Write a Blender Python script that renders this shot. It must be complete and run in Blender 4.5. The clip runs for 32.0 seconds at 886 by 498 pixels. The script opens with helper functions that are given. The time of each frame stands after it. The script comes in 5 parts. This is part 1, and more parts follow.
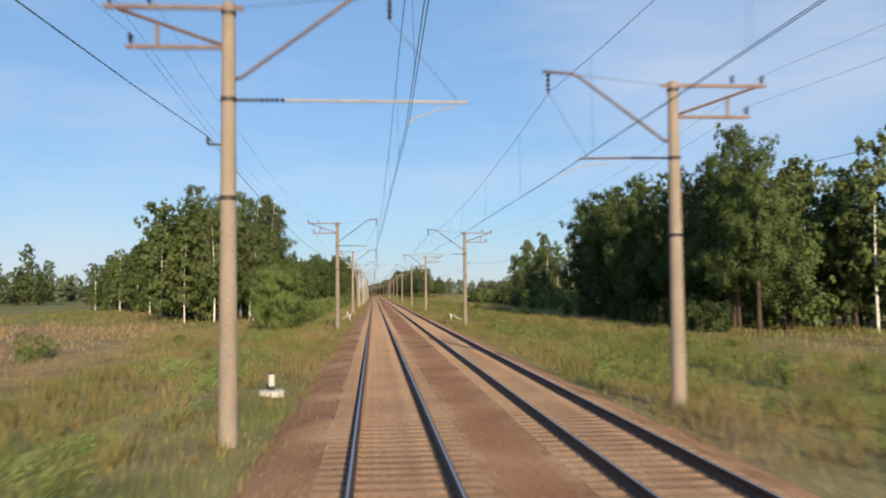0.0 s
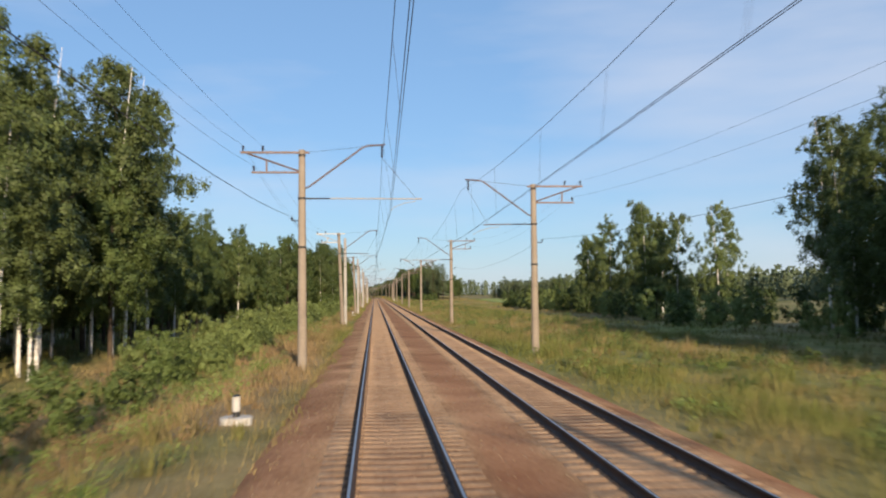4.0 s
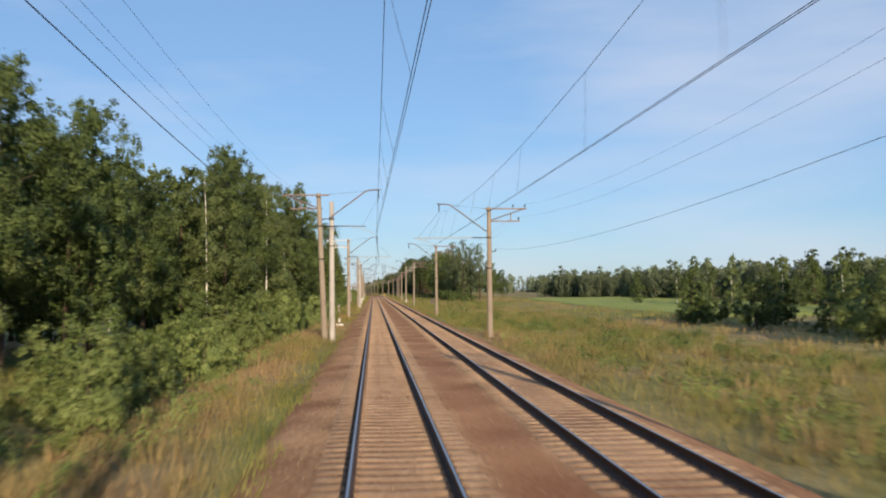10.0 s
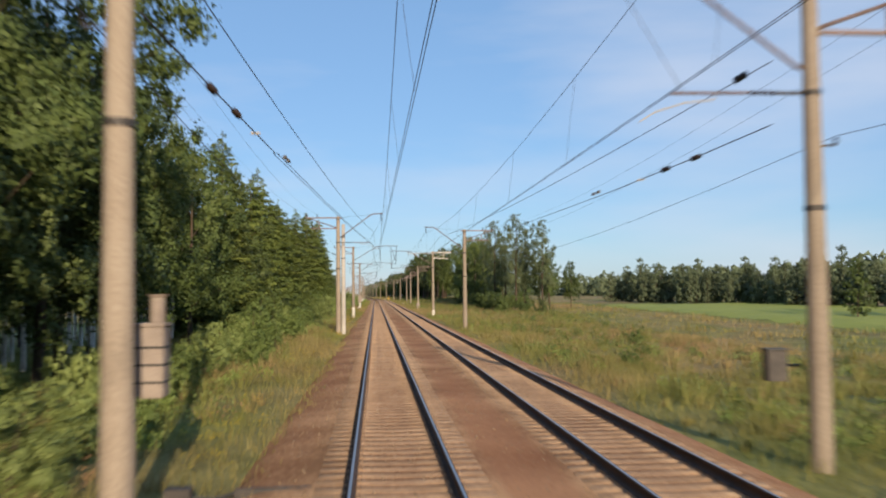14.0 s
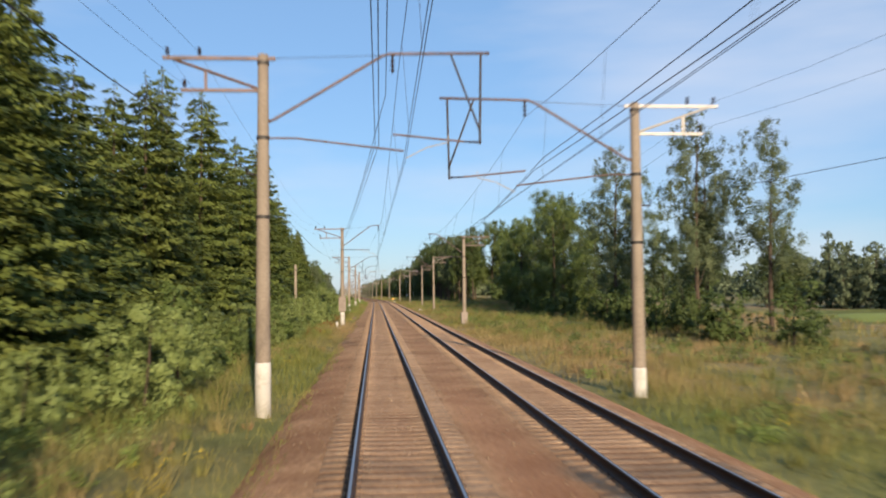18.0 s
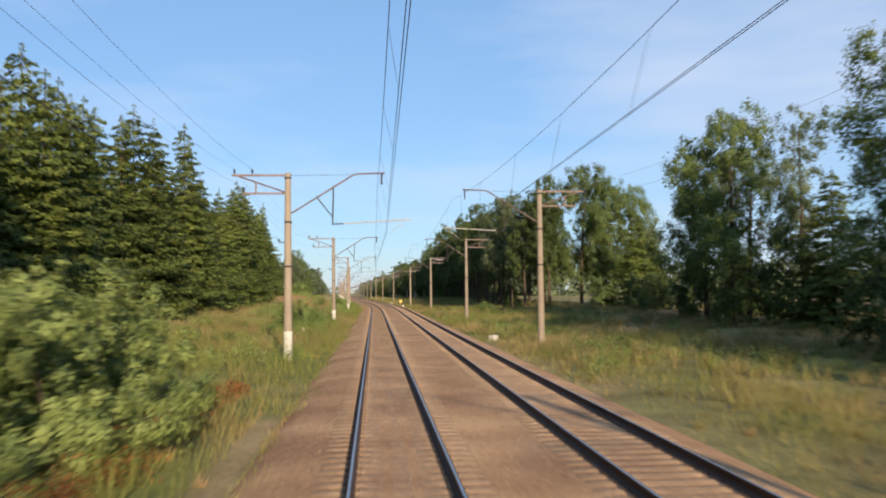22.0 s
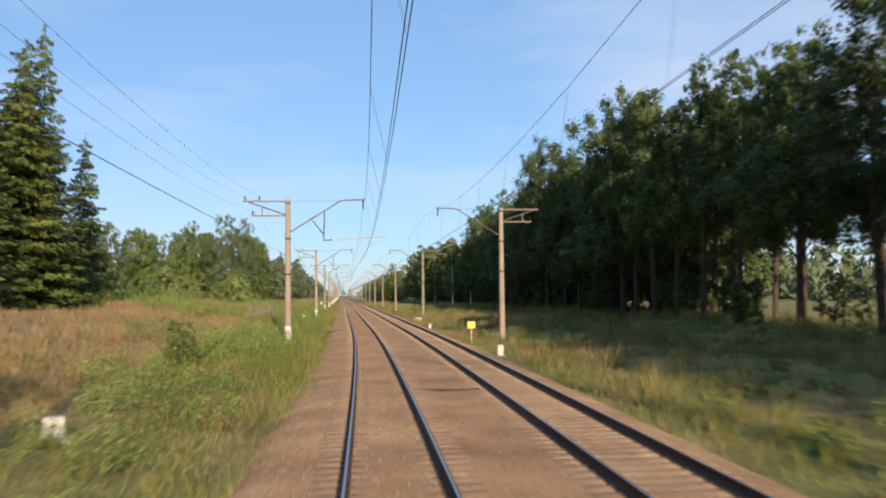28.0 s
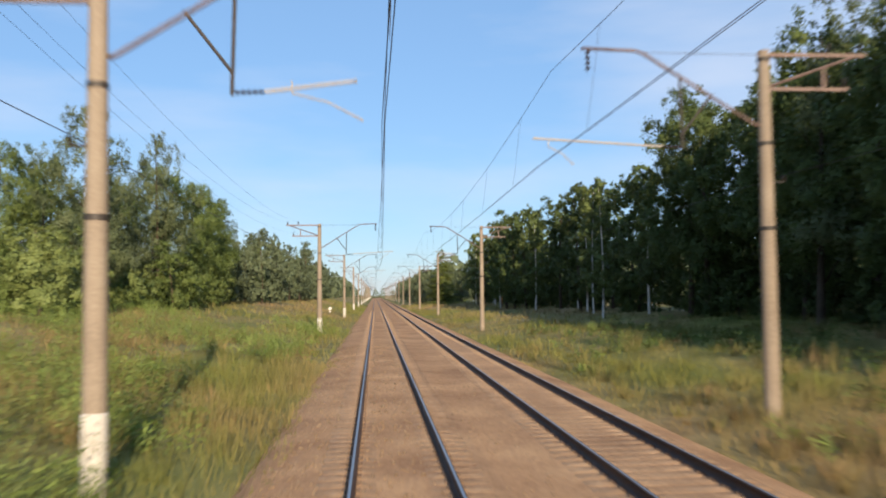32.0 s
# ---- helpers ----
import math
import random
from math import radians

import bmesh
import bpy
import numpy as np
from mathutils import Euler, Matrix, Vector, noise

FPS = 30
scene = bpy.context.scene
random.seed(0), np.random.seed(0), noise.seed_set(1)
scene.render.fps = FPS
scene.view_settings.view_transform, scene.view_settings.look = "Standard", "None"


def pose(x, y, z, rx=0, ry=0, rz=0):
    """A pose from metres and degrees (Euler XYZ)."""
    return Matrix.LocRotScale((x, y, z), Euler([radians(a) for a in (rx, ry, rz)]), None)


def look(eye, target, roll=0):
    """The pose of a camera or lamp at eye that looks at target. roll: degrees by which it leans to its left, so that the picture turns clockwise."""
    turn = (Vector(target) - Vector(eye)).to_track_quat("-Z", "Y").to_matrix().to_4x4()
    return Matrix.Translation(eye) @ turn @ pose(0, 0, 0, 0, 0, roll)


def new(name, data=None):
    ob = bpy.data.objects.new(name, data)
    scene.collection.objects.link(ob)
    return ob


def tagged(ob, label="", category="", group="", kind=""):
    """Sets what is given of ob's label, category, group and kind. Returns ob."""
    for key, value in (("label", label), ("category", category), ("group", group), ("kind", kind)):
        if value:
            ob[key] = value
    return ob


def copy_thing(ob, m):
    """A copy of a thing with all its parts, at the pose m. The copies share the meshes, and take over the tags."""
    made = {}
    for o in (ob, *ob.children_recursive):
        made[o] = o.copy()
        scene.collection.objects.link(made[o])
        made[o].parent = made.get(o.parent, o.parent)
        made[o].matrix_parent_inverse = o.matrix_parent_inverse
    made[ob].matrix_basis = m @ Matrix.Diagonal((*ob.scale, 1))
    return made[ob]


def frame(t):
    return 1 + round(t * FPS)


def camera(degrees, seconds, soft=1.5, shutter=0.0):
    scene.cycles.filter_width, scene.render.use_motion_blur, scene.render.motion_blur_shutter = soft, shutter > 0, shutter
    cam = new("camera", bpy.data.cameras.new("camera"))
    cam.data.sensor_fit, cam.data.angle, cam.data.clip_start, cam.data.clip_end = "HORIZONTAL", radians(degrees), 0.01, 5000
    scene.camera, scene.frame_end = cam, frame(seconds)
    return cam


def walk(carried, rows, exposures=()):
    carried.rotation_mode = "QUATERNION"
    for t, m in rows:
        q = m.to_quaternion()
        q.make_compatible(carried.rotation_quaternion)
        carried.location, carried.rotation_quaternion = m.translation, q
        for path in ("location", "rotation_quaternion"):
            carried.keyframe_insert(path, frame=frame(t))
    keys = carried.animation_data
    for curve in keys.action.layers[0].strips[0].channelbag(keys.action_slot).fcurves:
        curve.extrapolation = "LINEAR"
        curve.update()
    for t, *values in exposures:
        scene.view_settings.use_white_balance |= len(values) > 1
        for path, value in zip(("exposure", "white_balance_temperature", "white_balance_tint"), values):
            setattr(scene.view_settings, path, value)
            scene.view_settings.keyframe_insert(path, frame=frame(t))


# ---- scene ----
# Camera in the cab of a train on the left-hand track: seconds, x, y, z, pitch, roll, yaw
cam = camera(52.2, 32.0, soft=2.0, shutter=0.4)
RIDE = [
    (0.0, -0.420, 0.00, 2.78, 2.71, 0.53, -4.39),
    (0.5, -0.420, 12.71, 2.78, 2.87, 0.53, -4.37),
    (1.0, -0.420, 25.43, 2.78, 2.80, 0.53, -4.44),
    (1.5, -0.420, 38.17, 2.78, 2.76, 0.53, -4.39),
    (2.0, -0.420, 50.93, 2.78, 2.81, 0.53, -4.40),
    (2.5, -0.420, 63.70, 2.78, 2.63, 0.53, -4.44),
    (3.0, -0.420, 76.49, 2.78, 2.72, 0.53, -4.38),
    (3.5, -0.420, 89.29, 2.78, 2.84, 0.53, -4.35),
    (5.5, -0.420, 140.59, 2.78, 2.64, 0.53, -4.26),
    (6.0, -0.420, 153.44, 2.78, 2.76, 0.53, -4.32),
    (6.5, -0.420, 166.30, 2.78, 2.75, 0.53, -4.31),
    (7.0, -0.420, 179.16, 2.78, 2.59, 0.53, -4.17),
    (7.5, -0.420, 192.03, 2.78, 2.65, 0.53, -4.22),
    (8.0, -0.420, 204.91, 2.78, 2.66, 0.53, -4.28),
    (8.5, -0.420, 217.79, 2.78, 2.54, 0.53, -4.20),
    (9.0, -0.420, 230.68, 2.78, 2.66, 0.53, -4.22),
    (9.5, -0.420, 243.57, 2.78, 2.72, 0.53, -4.39),
    (10.0, -0.420, 256.46, 2.78, 2.60, 0.53, -4.39),
    (10.5, -0.420, 269.36, 2.78, 2.73, 0.53, -4.36),
    (11.0, -0.420, 282.26, 2.78, 2.83, 0.53, -4.41),
    (11.5, -0.420, 295.16, 2.78, 2.68, 0.53, -4.39),
    (12.0, -0.420, 308.06, 2.78, 2.67, 0.53, -4.35),
    (12.5, -0.420, 320.97, 2.78, 2.78, 0.53, -4.33),
    (13.0, -0.420, 333.87, 2.78, 2.63, 0.53, -4.39),
    (13.5, -0.420, 346.78, 2.78, 2.75, 0.53, -4.28),
    (14.0, -0.420, 359.69, 2.78, 2.79, 0.53, -4.28),
    (14.5, -0.420, 372.60, 2.78, 2.70, 0.53, -4.33),
    (15.0, -0.420, 385.51, 2.78, 2.70, 0.53, -4.33),
    (15.5, -0.420, 398.42, 2.78, 2.78, 0.53, -4.33),
    (17.5, -0.420, 450.06, 2.78, 2.73, 0.53, -4.28),
    (18.0, -0.420, 462.97, 2.78, 2.74, 0.53, -4.28),
    (18.5, -0.420, 475.89, 2.78, 2.79, 0.53, -4.22),
    (19.0, -0.420, 488.80, 2.78, 2.69, 0.53, -4.33),
    (19.5, -0.420, 501.72, 2.78, 2.59, 0.53, -4.34),
    (20.0, -0.420, 514.63, 2.78, 2.63, 0.53, -4.33),
    (20.5, -0.420, 527.55, 2.78, 2.65, 0.53, -4.33),
    (21.0, -0.420, 540.47, 2.78, 2.65, 0.53, -4.39),
    (21.5, -0.420, 553.39, 2.78, 2.65, 0.53, -4.33),
    (22.0, -0.420, 566.32, 2.78, 2.71, 0.53, -4.33),
    (22.5, -0.420, 579.24, 2.78, 2.64, 0.53, -4.40),
    (23.0, -0.420, 592.18, 2.78, 2.81, 0.53, -4.39),
    (23.5, -0.420, 605.11, 2.78, 2.79, 0.53, -4.39),
    (24.0, -0.420, 618.05, 2.78, 2.78, 0.53, -4.44),
    (24.5, -0.420, 630.99, 2.78, 2.63, 0.53, -4.44),
    (25.0, -0.420, 643.94, 2.78, 2.65, 0.53, -4.39),
    (25.5, -0.420, 656.90, 2.78, 2.74, 0.53, -4.46),
    (27.5, -0.436, 708.79, 2.78, 2.74, 0.53, -4.30),
    (28.0, -0.520, 721.79, 2.78, 2.86, 0.53, -3.99),
    (28.5, -0.674, 734.79, 2.78, 2.91, 0.53, -3.70),
    (29.0, -0.899, 747.80, 2.78, 2.83, 0.53, -3.37),
    (29.5, -1.195, 760.83, 2.78, 2.90, 0.53, -3.01),
    (30.0, -1.563, 773.87, 2.78, 2.83, 0.53, -2.70),
    (30.5, -2.003, 786.92, 2.78, 2.94, 0.53, -2.36),
    (31.0, -2.515, 799.98, 2.78, 2.97, 0.53, -2.01),
    (31.5, -3.063, 813.06, 2.78, 2.91, 0.53, -1.95),
    (32.0, -3.612, 826.15, 2.78, 2.87, 0.53, -1.90),
]
walk(cam, [(t, pose(x, y, z, 90 + pitch, roll, yaw)) for t, x, y, z, pitch, roll, yaw in RIDE],
     [(0, 0.46), (15, 0.46), (19, 0.60), (32, 0.64)])

# ---- light ----
SUN_EL, SUN_OFF = 14.5, 8.5          # low sun behind the ride, a little to its right
world = bpy.data.worlds.new("sky")
scene.world = world
world.use_nodes = True
wn, wl = world.node_tree.nodes, world.node_tree.links
wn.clear()
sky = wn.new("ShaderNodeTexSky")
sky.sky_type, sky.sun_disc = "NISHITA", False
sky.sun_elevation, sky.sun_rotation = radians(SUN_EL), radians(180 - SUN_OFF)
sky.air_density, sky.dust_density, sky.ozone_density = 1.0, 0.2, 4.0
w_out, w_bg = wn.new("ShaderNodeOutputWorld"), wn.new("ShaderNodeBackground")
w_co, w_map = wn.new("ShaderNodeTexCoord"), wn.new("ShaderNodeMapping")
w_map.inputs["Scale"].default_value = (1.2, 1.2, 6.0)
w_noise, w_ramp = wn.new("ShaderNodeTexNoise"), wn.new("ShaderNodeValToRGB")
w_noise.inputs["Scale"].default_value, w_noise.inputs["Detail"].default_value = 2.2, 7.0
w_ramp.color_ramp.elements[0].position, w_ramp.color_ramp.elements[1].position = 0.43, 0.80
w_ramp.color_ramp.elements[1].color = (0.50, 0.50, 0.50, 1)
w_mix = wn.new("ShaderNodeMixRGB")
w_mix.inputs["Color2"].default_value = (6.0, 6.3, 7.2, 1)
wl.new(w_co.outputs["Generated"], w_map.inputs["Vector"])
wl.new(w_map.outputs["Vector"], w_noise.inputs["Vector"])
# thin cirrus gathers over the line's right-hand side
w_dot, w_near, w_add = wn.new("ShaderNodeVectorMath"), wn.new("ShaderNodeMapRange"), wn.new("ShaderNodeMath")
w_dot.operation, w_dot.inputs[1].default_value = "DOT_PRODUCT", (0.40, 0.88, 0.25)
w_near.interpolation_type = "SMOOTHSTEP"
for socket, value in (("From Min", 0.955), ("From Max", 1.0), ("To Min", 0.0), ("To Max", 0.15)):
    w_near.inputs[socket].default_value = value
w_add.operation = "ADD"
wl.new(w_co.outputs["Generated"], w_dot.inputs[0])
wl.new(w_dot.outputs["Value"], w_near.inputs["Value"])
wl.new(w_noise.outputs["Fac"], w_add.inputs[0])
wl.new(w_near.outputs["Result"], w_add.inputs[1])
wl.new(w_add.outputs["Value"], w_ramp.inputs["Fac"])
wl.new(w_ramp.outputs["Color"], w_mix.inputs["Fac"])
w_tint = wn.new("ShaderNodeMixRGB")
w_tint.blend_type, w_tint.inputs["Fac"].default_value, w_tint.inputs["Color2"].default_value = "MULTIPLY", 1.0, (1.02, 0.995, 1.04, 1)
wl.new(sky.outputs["Color"], w_tint.inputs["Color1"])
w_even = wn.new("ShaderNodeMixRGB")
w_even.inputs["Fac"].default_value, w_even.inputs["Color2"].default_value = 0.42, (2.75, 4.7, 7.5, 1)
wl.new(w_tint.outputs["Color"], w_even.inputs["Color1"])
wl.new(w_even.outputs["Color"], w_mix.inputs["Color1"])
wl.new(w_mix.outputs["Color"], w_bg.inputs["Color"])
w_bg.inputs["Strength"].default_value = 0.088
wl.new(w_bg.outputs["Background"], w_out.inputs["Surface"])

sun_data = bpy.data.lights.new("sun", "SUN")
sun_data.energy, sun_data.angle, sun_data.color = 5.0, radians(0.6), (1.0, 0.80, 0.56)
sun_at = Vector((math.sin(radians(SUN_OFF)) * math.cos(radians(SUN_EL)), -math.cos(radians(SUN_OFF)) * math.cos(radians(SUN_EL)), math.sin(radians(SUN_EL))))
new("sun", sun_data).matrix_world = look(sun_at * 100, (0, 0, 0))
scene.view_settings.exposure = 0.46

# ---- materials ----
def material(name, tones, scale=3.0, rough=0.8, metal=0.0, bump=0.3, fine=40.0, coords="Object", vary=0.0, island=0.0, leafy=0.0, dist=0.03, spread=0.18):
    """tones: two or more colours spread over noise of two scales. vary, island: how far brightness differs from piece to piece."""
    m = bpy.data.materials.new(name)
    m.use_nodes = True
    nodes, links = m.node_tree.nodes, m.node_tree.links
    nodes.clear()
    out, shader = nodes.new("ShaderNodeOutputMaterial"), nodes.new("ShaderNodeBsdfPrincipled")
    tc = nodes.new("ShaderNodeTexCoord")
    big, small, add = nodes.new("ShaderNodeTexNoise"), nodes.new("ShaderNodeTexNoise"), nodes.new("ShaderNodeMixRGB")
    big.inputs["Scale"].default_value, big.inputs["Detail"].default_value = scale, 4.0
    small.inputs["Scale"].default_value, small.inputs["Detail"].default_value = fine, 3.0
    add.inputs["Fac"].default_value = 0.45
    ramp = nodes.new("ShaderNodeValToRGB")
    cr = ramp.color_ramp
    cr.elements[0].position, cr.elements[1].position = 0.5 - spread, 0.5 + spread
    cr.elements[0].color, cr.elements[1].color = (*tones[0], 1), (*tones[-1], 1)
    for i, tone in enumerate(tones[1:-1]):
        cr.elements.new(0.5 - spread + 2 * spread * (i + 1) / (len(tones) - 1)).color = (*tone, 1)
    for n in (big, small):
        links.new(tc.outputs[coords], n.inputs["Vector"])
    links.new(big.outputs["Fac"], add.inputs["Color1"])
    links.new(small.outputs["Fac"], add.inputs["Color2"])
    links.new(add.outputs["Color"], ramp.inputs["Fac"])
    colour = ramp.outputs["Color"]
    for amount, kind in ((vary, "ShaderNodeObjectInfo"), (island, "ShaderNodeNewGeometry")):
        if amount:
            info, span, hsv = nodes.new(kind), nodes.new("ShaderNodeMapRange"), nodes.new("ShaderNodeHueSaturation")
            span.inputs["To Min"].default_value, span.inputs["To Max"].default_value = 1 - amount, 1 + amount
            links.new(info.outputs["Random" if kind == "ShaderNodeObjectInfo" else "Random Per Island"], span.inputs["Value"])
            links.new(span.outputs["Result"], hsv.inputs["Value"])
            links.new(colour, hsv.inputs["Color"])
            colour = hsv.outputs["Color"]
    links.new(colour, shader.inputs["Base Color"])
    shader.inputs["Roughness"].default_value, shader.inputs["Metallic"].default_value = rough, metal
    if rough >= 0.85:
        shader.inputs["Specular IOR Level"].default_value = 0.15
    if bump:
        b = nodes.new("ShaderNodeBump")
        b.inputs["Strength"].default_value, b.inputs["Distance"].default_value = bump, dist
        links.new(add.outputs["Color"], b.inputs["Height"])
        links.new(b.outputs["Normal"], shader.inputs["Normal"])
    surface = shader.outputs["BSDF"]
    if leafy:
        shader.inputs["Specular IOR Level"].default_value = 0.25
        thin, blend = nodes.new("ShaderNodeBsdfTranslucent"), nodes.new("ShaderNodeMixShader")
        links.new(colour, thin.inputs["Color"])
        blend.inputs["Fac"].default_value = leafy
        links.new(surface, blend.inputs[1])
        links.new(thin.outputs["BSDF"], blend.inputs[2])
        surface = blend.outputs["Shader"]
    links.new(surface, out.inputs["Surface"])
    return m


M_BALLAST = material("ballast", [(0.235, 0.122, 0.059), (0.353, 0.194, 0.097), (0.436, 0.250, 0.128), (0.590, 0.358, 0.191)], 0.35, 0.95, bump=1.0, fine=9.0, dist=0.07, spread=0.085)
M_STONE = material("stone", [(0.174, 0.117, 0.073), (0.285, 0.212, 0.143)], 2.0, 0.9, bump=0.2, island=0.12)
M_SLEEPER = material("sleeper", [(0.263, 0.171, 0.103), (0.371, 0.244, 0.153), (0.453, 0.319, 0.206)], 2.8, 0.9, bump=0.35, fine=14.0, dist=0.01, island=0.12)
M_RUST = material("rust", [(0.045, 0.026, 0.019), (0.10, 0.055, 0.036)], 1.5, 0.75, metal=0.2, bump=0.2, dist=0.003)
M_BRIGHT = material("bright_steel", [(0.370, 0.350, 0.342), (0.462, 0.442, 0.429)], 2.0, 0.44, metal=1.0, bump=0.04, dist=0.001)
M_CLIP = material("clip", [(0.10, 0.066, 0.047), (0.19, 0.13, 0.092)], 6.0, 0.8, metal=0.3)
M_CONCRETE = material("mast_concrete", [(0.190, 0.154, 0.122), (0.254, 0.210, 0.167), (0.305, 0.262, 0.212)], 0.7, 0.9, bump=0.25, fine=18.0, dist=0.01, vary=0.12)
M_NEWCON = material("pale_concrete", [(0.285, 0.265, 0.242), (0.365, 0.345, 0.32), (0.43, 0.41, 0.385)], 0.8, 0.9, bump=0.2, fine=20.0, dist=0.008)
M_WHITE = material("whitewash", [(0.360, 0.331, 0.288), (0.533, 0.511, 0.475), (0.576, 0.562, 0.533)], 2.5, 0.85, bump=0.25, fine=22.0, dist=0.006)
M_PIPE = material("painted_pipe", [(0.075, 0.054, 0.050), (0.135, 0.096, 0.088), (0.185, 0.128, 0.112)], 2.5, 0.6, metal=0.3, bump=0.1)
M_ARM = material("galvanised_arm", [(0.30, 0.285, 0.27), (0.44, 0.42, 0.40)], 3.0, 0.55, metal=0.25, bump=0.1)
M_STEEL = material("dark_steel", [(0.03, 0.028, 0.028), (0.08, 0.07, 0.065)], 4.0, 0.6, metal=0.5)
M_GLASS = material("insulator_glaze", [(0.020, 0.014, 0.012), (0.042, 0.028, 0.022)], 4.0, 0.25, bump=0.0)
M_WIRE = material("copper_wire", [(0.035, 0.03, 0.03), (0.07, 0.06, 0.055)], 2.0, 0.6, metal=0.4, bump=0.0)
M_BLACK = material("black_paint", [(0.015, 0.015, 0.016), (0.035, 0.034, 0.034)], 4.0, 0.6)
M_YELLOW = material("yellow_board", [(0.80, 0.36, 0.01), (0.88, 0.46, 0.02)], 3.0, 0.5, bump=0.05)
M_RAILING = material("railing_paint", [(0.52, 0.52, 0.50), (0.66, 0.66, 0.64)], 4.0, 0.6, bump=0.1)
M_BOX = material("cabinet_slats", [(0.178, 0.138, 0.114), (0.281, 0.235, 0.199)], 3.0, 0.7, bump=0.2)
M_BARK = material("bark", [(0.045, 0.032, 0.024), (0.10, 0.075, 0.055)], 2.0, 0.95, bump=0.6, fine=14.0)
M_BIRCH = material("birch_bark", [(0.06, 0.05, 0.045), (0.62, 0.58, 0.53), (0.72, 0.69, 0.64), (0.76, 0.73, 0.69)], 3.5, 0.8, bump=0.3, fine=9.0)
M_LEAF = material("leaf", [(0.045, 0.068, 0.021), (0.076, 0.108, 0.032), (0.121, 0.153, 0.046)], 0.5, 0.6, bump=0.0, vary=0.24, island=0.14, leafy=0.25)
M_BIRCHLEAF = material("birch_leaf", [(0.058, 0.085, 0.028), (0.099, 0.130, 0.041), (0.149, 0.179, 0.064)], 0.5, 0.55, bump=0.0, vary=0.22, island=0.14, leafy=0.17)
M_WILLOW = material("willow_leaf", [(0.103, 0.139, 0.039), (0.184, 0.229, 0.071), (0.291, 0.342, 0.120)], 0.6, 0.6, bump=0.0, vary=0.18, island=0.14, leafy=0.17)
M_WEED = material("weed_leaf", [(0.116, 0.178, 0.043), (0.197, 0.267, 0.066), (0.333, 0.394, 0.108)], 0.6, 0.65, bump=0.0, island=0.13, leafy=0.25)
M_NEEDLE = material("spruce_needles", [(0.045, 0.070, 0.018), (0.106, 0.135, 0.029), (0.197, 0.220, 0.052)], 0.5, 0.7, bump=0.0, vary=0.16, island=0.14, leafy=0.08)
M_BUSH = material("bush_leaf", [(0.061, 0.091, 0.024), (0.101, 0.140, 0.037), (0.156, 0.194, 0.059)], 0.6, 0.6, bump=0.0, vary=0.2, island=0.16, leafy=0.15)
# far foliage: aerial haze and sunlit paleness are put into this leaf colour
M_HAZED = material("grey_leaf", [(0.075, 0.100, 0.055), (0.109, 0.138, 0.076), (0.147, 0.176, 0.098)], 0.5, 0.7, bump=0.0, vary=0.2, island=0.14, leafy=0.14)
M_GREY = material("dull_leaf", [(0.070, 0.092, 0.043), (0.112, 0.140, 0.066), (0.162, 0.190, 0.094)], 0.5, 0.65, bump=0.0, vary=0.2, island=0.14, leafy=0.22)
M_CROP = material("young_crop", [(0.20, 0.235, 0.028), (0.25, 0.285, 0.036), (0.30, 0.325, 0.048)], 0.12, 0.8, bump=0.5, fine=6.0, dist=0.05)
M_PLUME = material("plume", [(0.27, 0.20, 0.155), (0.38, 0.29, 0.235), (0.47, 0.38, 0.31)], 0.8, 0.85, bump=0.0, island=0.2, leafy=0.3)
M_DOCK = material("dry_weed", [(0.15, 0.085, 0.042), (0.25, 0.150, 0.075), (0.34, 0.23, 0.12)], 0.6, 0.8, bump=0.0, island=0.25, leafy=0.25)
M_FERN = material("dead_fern", [(0.17, 0.062, 0.020), (0.28, 0.112, 0.038), (0.38, 0.175, 0.068)], 0.6, 0.8, bump=0.0, island=0.22, leafy=0.25)
M_FLOWER = material("yellow_flower", [(0.50, 0.36, 0.02), (0.65, 0.50, 0.05)], 3.0, 0.7, bump=0.0, leafy=0.2)


def blend_by_attribute(m, name, low, high):
    """Mixes a second pair of tones into a material where the plan's attribute says so."""
    nodes, links = m.node_tree.nodes, m.node_tree.links
    ramp = [n for n in nodes if n.type == "VALTORGB"][0]
    targets = [l.to_socket for l in ramp.outputs["Color"].links]
    grain = ramp.inputs["Fac"].links[0].from_socket
    attr, other, mix = nodes.new("ShaderNodeAttribute"), nodes.new("ShaderNodeValToRGB"), nodes.new("ShaderNodeMixRGB")
    attr.attribute_name = name
    other.color_ramp.elements[0].position, other.color_ramp.elements[1].position = 0.36, 0.64
    other.color_ramp.elements[0].color, other.color_ramp.elements[1].color = (*low, 1), (*high, 1)
    links.new(grain, other.inputs["Fac"])
    links.new(attr.outputs["Fac"], mix.inputs["Fac"])
    links.new(ramp.outputs["Color"], mix.inputs["Color1"])
    links.new(other.outputs["Color"], mix.inputs["Color2"])
    for target in targets:
        links.new(mix.outputs["Color"], target)
    return m


def meadow(name, leafy=0.0, bump=0.6):
    """Grass that runs from green to straw."""
    m = material(name, [(0.076, 0.092, 0.022), (0.162, 0.176, 0.046), (0.256, 0.256, 0.078)], 0.5, 0.85, bump=bump, fine=7.0, island=0.16 if leafy else 0, leafy=leafy, dist=0.12)
    return blend_by_attribute(m, "dry", (0.205, 0.132, 0.066), (0.40, 0.285, 0.148))


